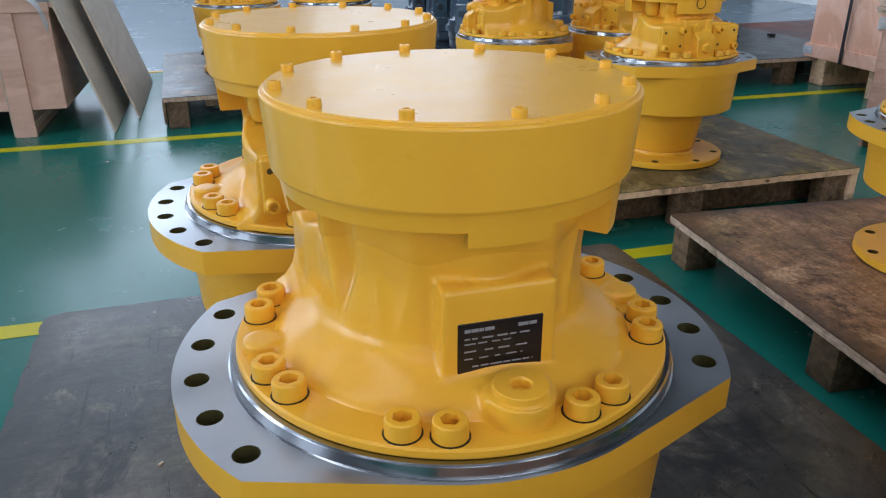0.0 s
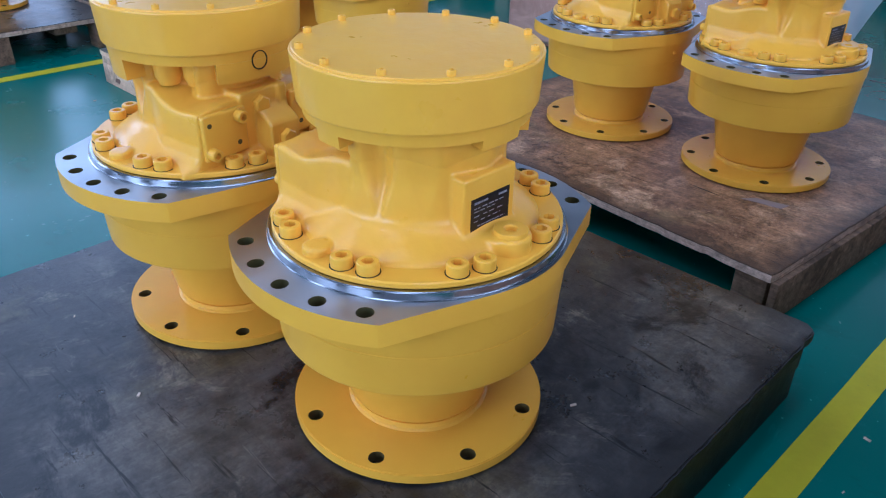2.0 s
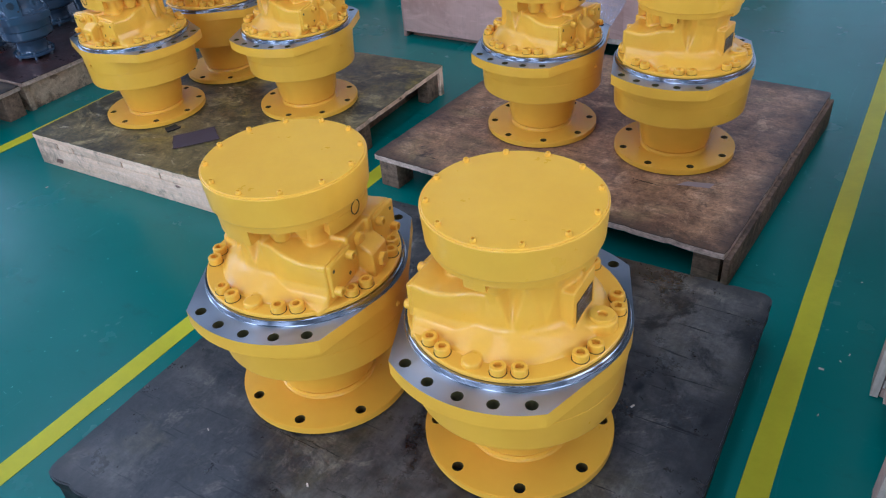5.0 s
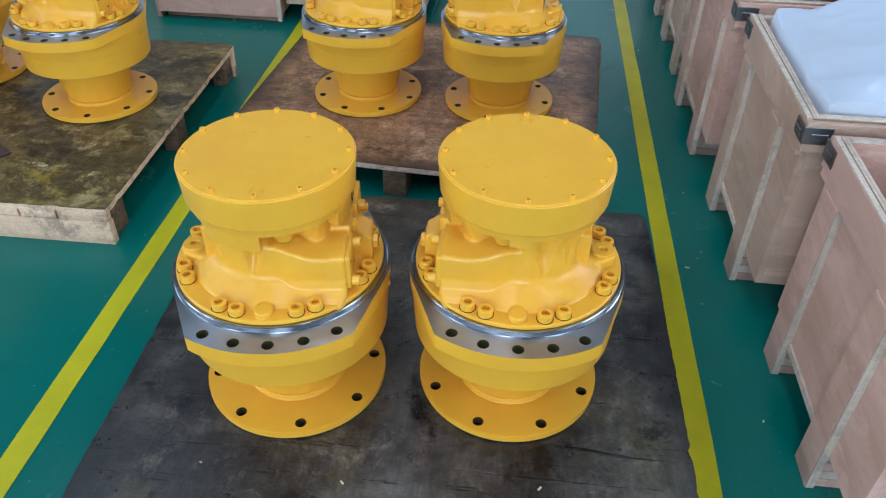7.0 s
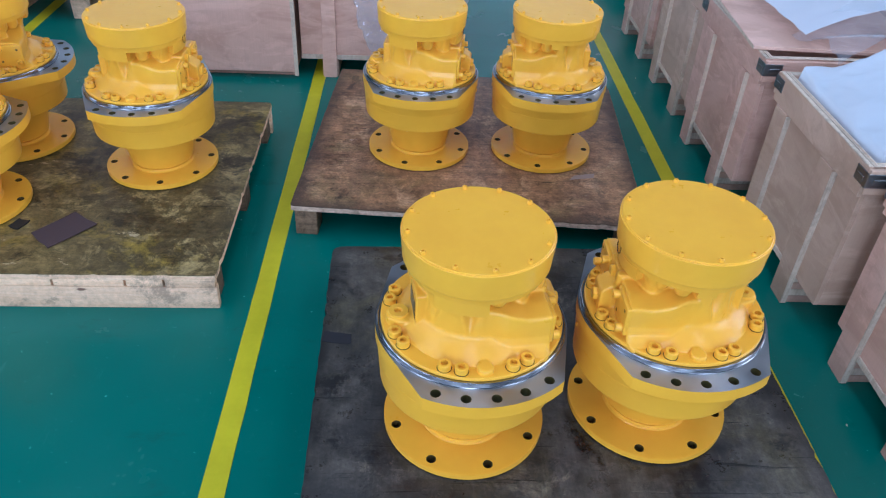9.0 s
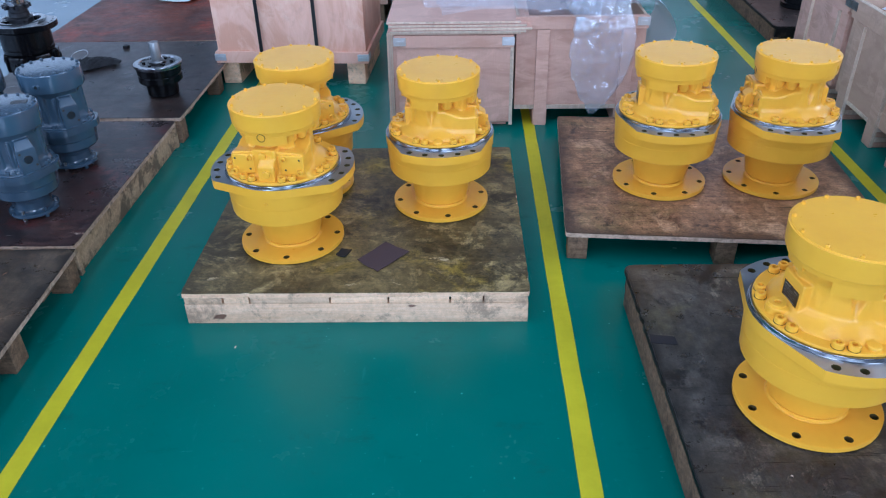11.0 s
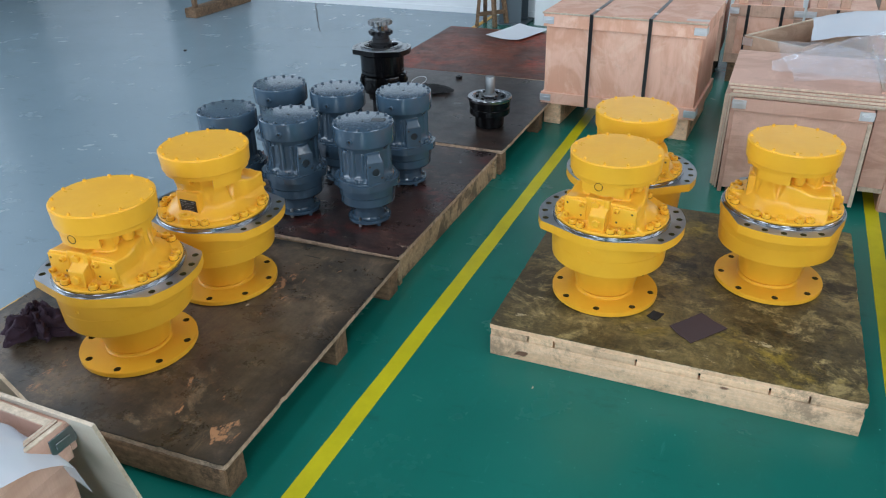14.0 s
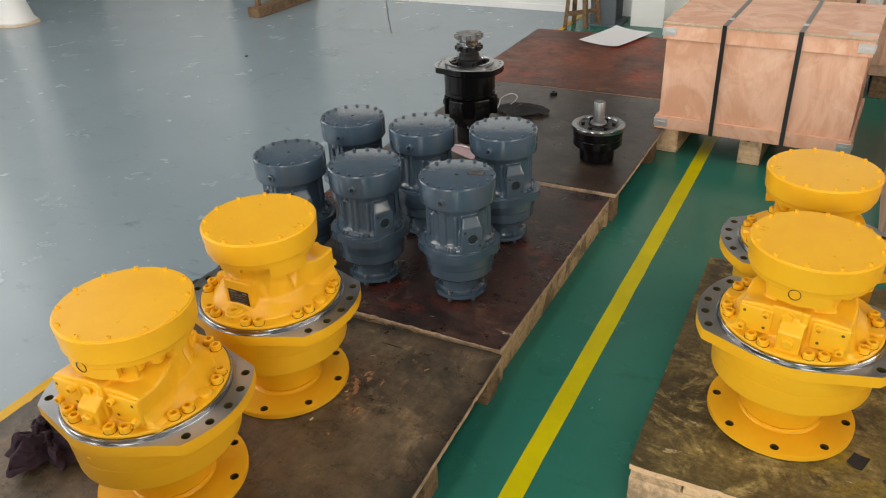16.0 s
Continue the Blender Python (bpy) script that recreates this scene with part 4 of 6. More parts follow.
    sector(-180, 180, 0.06, 0.1335, 0.4345, 0.4480)
    sector(45, 90, 0.06, 0.1315, 0.4050, 0.4345)
    sector(-98, -82, 0.06, 0.1315, 0.4200, 0.4345)
    sector(-12, 14, 0.06, 0.1315, 0.4230, 0.4345)
    sector(150, 210, 0.06, 0.1325, 0.4070, 0.4345)
    bmesh.ops.recalc_face_normals(bm, faces=bm.faces[:])
    part("cap_rim", bm, YELLOW_CAST, th)
    for c in (108, 136, -108, -136):
        part("cap_stud", lathe([(0.014, 0.396), (0.019, 0.408), (0.020, 0.436)], 24), YELLOW_CAST, th, m=polar(0.088, c))
    part("inspection_ring", lathe([(0.0118, 0.0), (0.0118, 0.0012), (0.0134, 0.0012), (0.0134, 0.0)], 28), SEAM_SHADE, th, "dark joint round a plug", pose(-0.1338, 0.008, 0.4330, 0, -90, 0))
    # end cap and its twelve small screws
    cap = part("end_cap", lathe([(0.06, 0.4478), (0.1345, 0.4480), (0.1393, 0.4490), (0.1404, 0.4512), (0.1440, 0.5036), (0.1437, 0.5050), (0.1428, 0.5058), (0.1410, 0.5060), (0.1407, 0.5078), (0.1397, 0.5086), (0, 0.5086)], 160), YELLOW_CAST, th, angle=14)
    cs = finish(socket_screw(0.0050, 0.0060, 12), "cap_screw", YELLOW)
    for k in range(12):
        share("cap_screw", cs, cap, polar(0.1325, 1.5 + 30 * k, 0.5086, 9 + 50 * k))
    # the drum stands a little taller than its drawing: lift all that sits on it
    for ob in th.children:
        if ob.name.startswith(("foot_plate", "foot_ring")):
            continue
        if ob.name.startswith(("neck", "drum")) and not ob.name.startswith("drum_plug"):
            for v in ob.data.vertices:
                v.co.z += LIFT * smooth_step(0.03, 0.25, v.co.z)
        else:
            ob.location.z += LIFT
    return th


motor = make_motor()
MOTORS = [  # x, y, z, turn of the housing, turn of the foot plate
    (-0.7753, -0.6382, 0.1347, 0.5, 4.0), (-1.1939, -0.6821, 0.1347, 187.4, -13.2),
    (-0.861, 0.579, 0.1152, -4.6, 16.4), (-1.295, 0.574, 0.1152, 173.0, 11.2),
    (-2.651, 0.135, 0.1202, 84.0, -13.8), (-2.143, 0.407, 0.1202, 181.0, -12.4), (-2.668, 0.546, 0.1202, 104.0, 6.0),
    (-3.919, -0.712, 0.1262, 94.2, -7.9), (-3.903, -0.293, 0.1262, -89.4, -8.1),
]
for k, (x, y, z, a, turn) in enumerate(MOTORS):
    if k == 0:
        motor.matrix_basis = pose(x, y, z, 0, 0, a)
        one = motor
    else:
        one = copy_thing(motor, pose(x, y, z, 0, 0, a))
    for ob in one.children:
        if ob.name.startswith("foot_plate"):
            ob.matrix_basis = pose(0, 0, 0, 0, 0, turn)
    where = "charcoal" if k < 2 else "brown" if k < 4 else "olive" if k < 7 else "umber"
    tagged(one, "yellow painted hydraulic motor with steel flange on the " + where + " pallet", "hydraulic motor", "yellow motors on the pallets")


# ---- crates ----


def corner_clip(parent, x, y, z, sx, sy, w=0.055, h=0.036, mat=CHROME):
    """A pressed corner bracket: two plates round the corner, each with a raised bead."""
    bm = bmesh.new()
    t = 0.003
    x0, x1 = sorted((x + sx * t, x - sx * w))
    y0, y1 = sorted((y + sy * t, y))
    box(bm, x0, x1, y0, y1, z - h, z + t, 0.001, 1)
    box(bm, min(x - sx * 0.012, x - sx * (w - 0.010)), max(x - sx * 0.012, x - sx * (w - 0.010)), min(y + sy * t, y + sy * 0.006), max(y + sy * t, y + sy * 0.006), z - h * 0.72, z - h * 0.30, 0.0012, 1)
    x0, x1 = sorted((x + sx * t, x))
    y0, y1 = sorted((y, y - sy * w))
    box(bm, x0, x1, y0, y1, z - h, z + t, 0.001, 1)
    box(bm, min(x + sx * t, x + sx * 0.006), max(x + sx * t, x + sx * 0.006), min(y - sy * 0.012, y - sy * (w - 0.010)), max(y - sy * 0.012, y - sy * (w - 0.010)), z - h * 0.72, z - h * 0.30, 0.0012, 1)
    return part("corner_bracket", bm, mat, parent)


def open_crate(m, w, d, h, zb, label, name="packing_crate", group="open crates along the aisle", battens=(0.12, 0.12), clips=True, skin=None):
    """An open plywood crate: four panels with pale sawn rims, top bands, upright battens that run down as legs, and skids."""
    th = thing(name, label, "crate", m, group)
    t = 0.014
    skin = skin or VENEER_PLAIN
    part("west_panel", boxed(0, t, 0, d, zb, h, 0.001, 1), skin, th)
    part("east_panel", boxed(w - t, w, 0, d, zb, h, 0.001, 1), skin, th)
    part("south_panel", boxed(t, w - t, 0, t, zb, h, 0.001, 1), skin, th)
    part("north_panel", boxed(t, w - t, d - t, d, zb, h, 0.001, 1), skin, th)
    part("base_panel", boxed(t, w - t, t, d - t, zb, zb + t), CARDBOARD, th)
    for nm, a in (("west_band", (-0.013, -0.0005, -0.006, d + 0.006, h - 0.085, h)), ("east_band", (w + 0.0005, w + 0.013, -0.006, d + 0.006, h - 0.085, h))):
        part(nm, boxed(*a, 0.001, 1), skin, th)
    for nm, a in (("south_band", (-0.012, w + 0.012, -0.020, -0.0065, h - 0.07, h - 0.002)), ("north_band", (-0.012, w + 0.012, d + 0.0065, d + 0.020, h - 0.07, h - 0.002))):
        part(nm, boxed(*a, 0.001, 1), skin, th)
    for k, (x0, x1) in enumerate(((-0.013, t), (w - t, w + 0.013))):
        xm = -0.0006 if k == 0 else w + 0.0006
        part("sawn_rim", boxed(x0, xm - 0.0016, -0.006, d + 0.006, h + 0.0005, h + 0.004, 0.0008, 1), PALE_EDGE, th)
        part("sawn_rim", boxed(xm + 0.0016, x1, -0.006, d + 0.006, h + 0.0005, h + 0.0032, 0.0008, 1), PALE_EDGE, th)
        part("glue_line", boxed((xm + (x1 if k == 0 else x0)) / 2 - 0.0007, (xm + (x1 if k == 0 else x0)) / 2 + 0.0007, -0.004, d + 0.004, h + 0.0033 if k == 0 else h + 0.0041, h + 0.0037 if k == 0 else h + 0.0045), BATTEN, th)
    for k, (y0, y1) in enumerate(((-0.004, t), (d - t, d + 0.004))):
        part("sawn_rim", boxed(t + 0.001, w - t - 0.001, y0, y1, h + 0.0005, h + 0.003, 0.0008, 1), PALE_EDGE, th)
    ys = (battens[0], d - battens[1] - 0.075)
    for side in (0, 1):
        for y in ys:
            x0, x1 = (-0.016, -0.0005) if side == 0 else (w + 0.0005, w + 0.016)
            bt = part("upright_batten", boxed(x0, x1, y, y + 0.075, 0.0, h - 0.086, 0.0012, 1), skin, th)
            e = (x0, x1, y - 0.0045, y - 0.0005, 0.004, h - 0.09)
            part("sawn_edge", boxed(*e), PALE_EDGE, bt)
    for y in ys:
        for k in range(4):
            part("skid_layer", boxed(0.002, w - 0.002, y + 0.004, y + 0.07, k * zb / 4 + 0.0005, (k + 1) * zb / 4 - 0.0015, 0.001, 1), PALE_EDGE if k % 2 else BATTEN, th)
    part("lower_strip", boxed(-0.006, -0.0005, ys[0] + 0.076, ys[1] - 0.006, zb - 0.012, zb + 0.006, 0.001, 1), PALE_EDGE, th)
    if clips:
        for x, sx in ((-0.013, -1), (w + 0.013, 1)):
            for y, sy in ((-0.020, -1), (d + 0.020, 1)):
                corner_clip(th, x, y, h - 0.014, sx, sy, mat=CLIP_DULL)
    return th


CRATES = [
    (-0.160, -0.880, 0.565, 0.540, (0.140, 0.050), "open plywood crate with sawn rim beside the floor line"),
    (-0.197, -0.240, 0.550, 0.545, (0.125, 0.035), "open plywood crate lined with white film"),
    (-0.212, 0.415, 0.595, 0.548, (0.100, 0.080), "plywood crate half covered by a loose board"),
    (-0.200, 1.020, 0.565, 0.548, (0.092, 0.070), "open plywood crate with metal corner brackets"),
    (-0.200, 1.640, 0.565, 0.548, (0.083, 0.083), "open plywood crate with metal corner brackets"),
]
for x, y, d, h, bats, lab in CRATES:
    open_crate(pose(x, y, 0), 0.82, d, h, 0.10, lab, battens=bats, skin=VENEER_TAN if y in (-0.240, 1.020) else VENEER_PLAIN)

# crate by the end of the umber pallet, with two boards leaning on it
open_crate(pose(-4.19, -1.955, 0, 0, 0, -1), 0.79, 0.575, 0.54, 0.10, "open plywood crate with a bag of white film", group="", name="packing_crate")


def beam_between(bm, a, b, w, h):
    """A straight bar of section w x h from a to b."""
    a, b = Vector(a), Vector(b)
    d = b - a
    q = d.to_track_quat("Z", "Y").to_matrix().to_4x4()
    n0 = len(bm.verts)
    box(bm, -w / 2, w / 2, -h / 2, h / 2, 0, d.length)
    bm.verts.ensure_lookup_table()
    bmesh.ops.transform(bm, matrix=Matrix.Translation(a) @ q, verts=bm.verts[n0:])
    return bm


# two sheets of plywood that lean on the crate's end
for x0, x1, x2, foot, back, topz, lab in ((-4.15, -3.36, -3.305, -1.238, -1.384, 0.553, "pale plywood sheet leaning against a crate"), (-4.40, -3.58, -3.61, -1.165, -1.346, 0.575, "plywood sheet leaning against another sheet")):
    bm = bmesh.new()
    v = []
    for z0, y, xr in ((0.002, foot, x1), (topz, back, x2)):
        for x in (x0, xr):
            v.append(bm.verts.new((x, y, z0)))
            v.append(bm.verts.new((x, y + 0.008, z0 + 0.0015)))
    for q in ((0, 2, 6, 4), (1, 5, 7, 3), (0, 4, 5, 1), (2, 3, 7, 6), (4, 6, 7, 5), (0, 1, 3, 2)):
        bm.faces.new([v[i] for i in q])
    bmesh.ops.recalc_face_normals(bm, faces=bm.faces[:])
    for f in bm.faces:
        f.material_index = 0 if abs(f.normal.y) > 0.7 else 1
    tagged(part("plywood_sheet", bm, [VENEER_GREY, PALE_EDGE]), lab, "board", "leaning plywood sheets")

# the strapped crate
K = thing("strapped_crate", "closed plywood crate with two black straps on timber feet", "crate", pose(-3.435, 1.98, 0, 0, 0, -2.5))
W, D, ZB, ZT = 0.85, 0.62, 0.136, 0.642
part("body", boxed(0.012, W - 0.012, 0.012, D - 0.012, ZB, ZT - 0.012, 0.002, 1), VENEER, K)
part("lid", boxed(-0.006, W + 0.006, -0.006, D + 0.006, ZT - 0.012, ZT, 0.0015, 1), VENEER, K)
part("lid_edge", boxed(-0.0075, W + 0.0075, -0.0085, -0.0065, ZT - 0.010, ZT - 0.001), PALE_EDGE, K)
for nm, z0, z1 in (("lid_band", ZT - 0.078, ZT - 0.0125), ("base_band", ZB, ZB + 0.062)):
    part(nm, boxed(-0.002, W + 0.002, -0.002, 0.0118, z0, z1, 0.001, 1), VENEER, K)
    part(nm, boxed(-0.002, 0.0118, 0.0125, D, z0, z1, 0.001, 1), VENEER, K)
    part(nm, boxed(W - 0.0118, W + 0.002, 0.0125, D, z0, z1, 0.001, 1), VENEER, K)
for x in (0.005, 0.39, W - 0.13):
    part("timber_foot", boxed(x, x + 0.10, 0.05, D - 0.01, 0.0, ZB - 0.001, 0.003, 1), PINE, K)
for x in (0.255, 0.565):
    bm = bmesh.new()
    box(bm, x, x + 0.019, -0.0110, -0.0088, ZB - 0.002, ZT + 0.001)
    box(bm, x, x + 0.019, -0.0110, D + 0.010, ZT + 0.0012, ZT + 0.0030)
    box(bm, x, x + 0.019, D + 0.0085, D + 0.010, ZB, ZT + 0.001)
    st = part("strap", bm, STRAP, K)
    part("strap_seal", boxed(x - 0.002, x + 0.021, 0.10, 0.135, ZT + 0.0031, ZT + 0.005, 0.0005, 1), CHROME, st)
for x, sx in ((-0.003, -1), (W + 0.003, 1)):
    corner_clip(K, x, -0.003, ZT - 0.028, sx, -1, 0.06, 0.035)
    corner_clip(K, x, -0.003, ZB + 0.048, sx, -1, 0.06, 0.035)
tagged(part("packing_note", boxed(-2.69, -2.58, 1.975, 2.02, 0.6422, 0.6427), Mat("scuffed_paper", (0.55, 0.50, 0.47), 0.5).m), "small white paper note on a crate lid", "paper")

# crate with loose sheets on its lid
K2 = thing("packing_crate", "plywood crate with a stack of loose sheets on top", "crate", pose(-2.378, 1.365, 0))
W, D, ZB, ZT = 0.545, 0.58, 0.03, 0.462
part("body", boxed(0.004, W - 0.004, 0.006, D, ZB, ZT, 0.002, 1), VENEER_PLAIN, K2)
part("top_band", boxed(-0.004, W + 0.004, -0.008, 0.0055, ZT - 0.058, ZT - 0.001, 0.001, 1), VENEER_PLAIN, K2)
part("sawn_edge", boxed(W - 0.010, W + 0.006, -0.006, 0.0055, 0.02, ZT - 0.060), PALE_EDGE, K2)
part("side_batten", boxed(-0.014, 0.0035, 0.02, 0.10, 0.0, ZT, 0.001, 1), VENEER_PLAIN, K2)
part("side_batten", boxed(-0.014, 0.0035, 0.46, 0.54, 0.0, ZT, 0.001, 1), VENEER_PLAIN, K2)
for y in (0.05, D - 0.12):
    for k in range(3):
        part("skid_layer", boxed(0.02, W - 0.02, y, y + 0.07, k * 0.01, k * 0.01 + 0.0085), PALE_EDGE if k % 2 else VENEER_PLAIN, K2)
corner_clip(K2, -0.005, -0.009, ZT - 0.012, -1, -1)
corner_clip(K2, W + 0.005, -0.009, ZT - 0.012, 1, -1)
rnd = random.Random(8)
z = ZT
for k in range(5):
    a, b = rnd.uniform(-0.02, 0.01), rnd.uniform(-0.012, 0.012)
    sh = part("plywood_sheet", boxed(-2.40 + a, -1.79 + a + rnd.uniform(0, 0.05), 1.355 + b, 1.945 + b, z + 0.0006, z + 0.0115, 0.0008, 1), [VENEER_PLAIN, PALE_EDGE])
    for f in sh.data.polygons:
        f.material_index = 0 if abs(f.normal.z) > 0.7 else 1
    tagged(sh, "loose plywood sheet stacked on a crate", "board", "stacked plywood sheets")
    z += 0.0125
for k in range(3):
    bm = boxed(-2.4035 - 0.0112 * k, -2.3935 - 0.0112 * k, 1.42 + 0.02 * k, 2.0 + 0.02 * k, 0.0, 0.50 - 0.03 * k, 0.001, 1)
    for v in bm.verts:
        v.co.x -= 0.012 * (0.5 - v.co.z)
    sh = part("plywood_sheet", bm, [VENEER_PLAIN, PALE_EDGE])
    for f in sh.data.polygons:
        f.material_index = 0 if abs(f.normal.x) > 0.7 else 1
    tagged(sh, "plywood sheet with pale sawn edges standing against a crate", "board", "standing plywood sheets")

# crate beside it under film, with upright posts
K3 = thing("packing_crate", "open plywood crate draped in clear film", "crate", pose(-1.815, 1.415, 0))
W, D, ZB, ZT = 0.60, 0.75, 0.085, 0.53
t = 0.014
part("front_panel", boxed(0, W, 0, t, ZB, ZT, 0.001, 1), VENEER_PLAIN, K3)
part("back_panel", boxed(0, W, D - t, D, ZB, ZT + 0.05, 0.001, 1), VENEER_PLAIN, K3)
part("side_panel", boxed(0, t, t, D - t, ZB, ZT, 0.001, 1), CARDBOARD, K3)
part("side_panel", boxed(W - t, W, t, D - t, ZB, ZT, 0.001, 1), CARDBOARD, K3)
part("base_panel", boxed(t, W - t, t, D - t, ZB, ZB + t), CARDBOARD, K3)
for x in (0.095, 0.49):
    part("post", boxed(x, x + 0.06, -0.016, -0.0005, 0.0, ZT - 0.06, 0.001, 1), VENEER_PLAIN, K3)
part("top_band", boxed(-0.004, W + 0.004, -0.015, -0.0005, ZT - 0.058, ZT, 0.001, 1), VENEER_PLAIN, K3)
part("bottom_strip", boxed(0.0, W, -0.006, -0.0005, ZB - 0.004, ZB + 0.016), PALE_EDGE, K3)
for x in (0.09, 0.485):
    part("skid", boxed(x, x + 0.07, 0.0, D, 0.0, ZB - 0.001, 0.002, 1), VENEER_PLAIN, K3)
corner_clip(K3, W + 0.006, -0.017, ZT - 0.006, 1, -1)

# crate behind, open, with a white liner
K4 = thing("packing_crate", "open plywood crate with a white foam liner", "crate", pose(-2.41, 2.165, 0, 0, 0, -33))
W, D, ZB, ZT = 0.33, 0.60, 0.03, 0.545
part("front_panel", boxed(0, W, 0, t, ZB, ZT, 0.001, 1), VENEER_TAN, K4)
part("back_panel", boxed(0, W, D - t, D, ZB, ZT, 0.001, 1), VENEER_TAN, K4)
part("side_panel", boxed(0, t, t, D - t, ZB, ZT, 0.001, 1), VENEER_TAN, K4)
part("side_panel", boxed(W - t, W, t, D - t, ZB, ZT, 0.001, 1), VENEER_TAN, K4)
part("base_panel", boxed(t, W - t, t, D - t, 0.0, ZB + t), CARDBOARD, K4)
for a in ((-0.002, W + 0.002, -0.003, t, ZT + 0.0005, ZT + 0.004), (-0.002, t, t + 0.001, D, ZT + 0.0005, ZT + 0.004)):
    part("sawn_rim", boxed(*a), PALE_EDGE, K4)
corner_clip(K4, -0.003, -0.003, ZT - 0.01, -1, -1)


def closed_crate(m, w, d, zb, zt, label, mat, straps, group):
    th = thing("strapped_crate", label, "crate", m, group)
    part("body", boxed(0.01, w - 0.01, 0.01, d - 0.01, zb, zt, 0.002, 1), mat, th)
    part("top_band", boxed(0, w, 0, 0.0095, zt - 0.07, zt, 0.001, 1), BATTEN, th)
    part("base_band", boxed(0, w, 0, 0.0095, zb, zb + 0.06, 0.001, 1), BATTEN, th)
    for x in (0.0, w - 0.05):
        part("upright", boxed(x, x + 0.05, -0.006, -0.0005, zb + 0.061, zt - 0.071, 0.001, 1), BATTEN, th)
    for x in straps:
        part("strap", boxed(x, x + 0.018, -0.0095, -0.0075, zb - 0.002, zt + 0.001), STRAP, th)
    for x, sx in ((-0.001, -1), (w + 0.001, 1)):
        corner_clip(th, x, -0.008, zt - 0.02, sx, -1)
    for x in (0.03, w - 0.13):
        part("timber_foot", boxed(x, x + 0.10, 0.012, d - 0.012, 0.0, zb - 0.001, 0.003, 1), PINE_DARK, th)
    return th


for x, y, w, zt, mat, st in ((-3.05, 3.20, 0.46, 0.56, VENEER, (0.36,)), (-2.56, 3.20, 0.43, 0.50, VENEER, (0.10, 0.30)), (-2.11, 3.20, 0.40, 0.50, VENEER, (0.16,)), (-1.69, 3.55, 0.62, 0.60, CARDBOARD, (0.2, 0.42))):
    closed_crate(pose(x, y, 0), w, 0.6, 0.13, zt, "strapped plywood crate against the far wall", mat, st, "strapped crates by the far wall")
rnd = random.Random(3)
for x, y in ((-2.52, 3.24), (-2.38, 3.24), (-2.25, 3.24), (-2.06, 3.24), (-1.93, 3.24)):
    part_ob = part("timber_block", boxed(x, x + 0.055, y, y + 0.09, 0.5012, 0.60, 0.002, 1), BATTEN)
    tagged(part_ob, "short timber spacer standing on a crate", "timber block", "timber spacers on the crates")

# ---- blue-grey motors ----


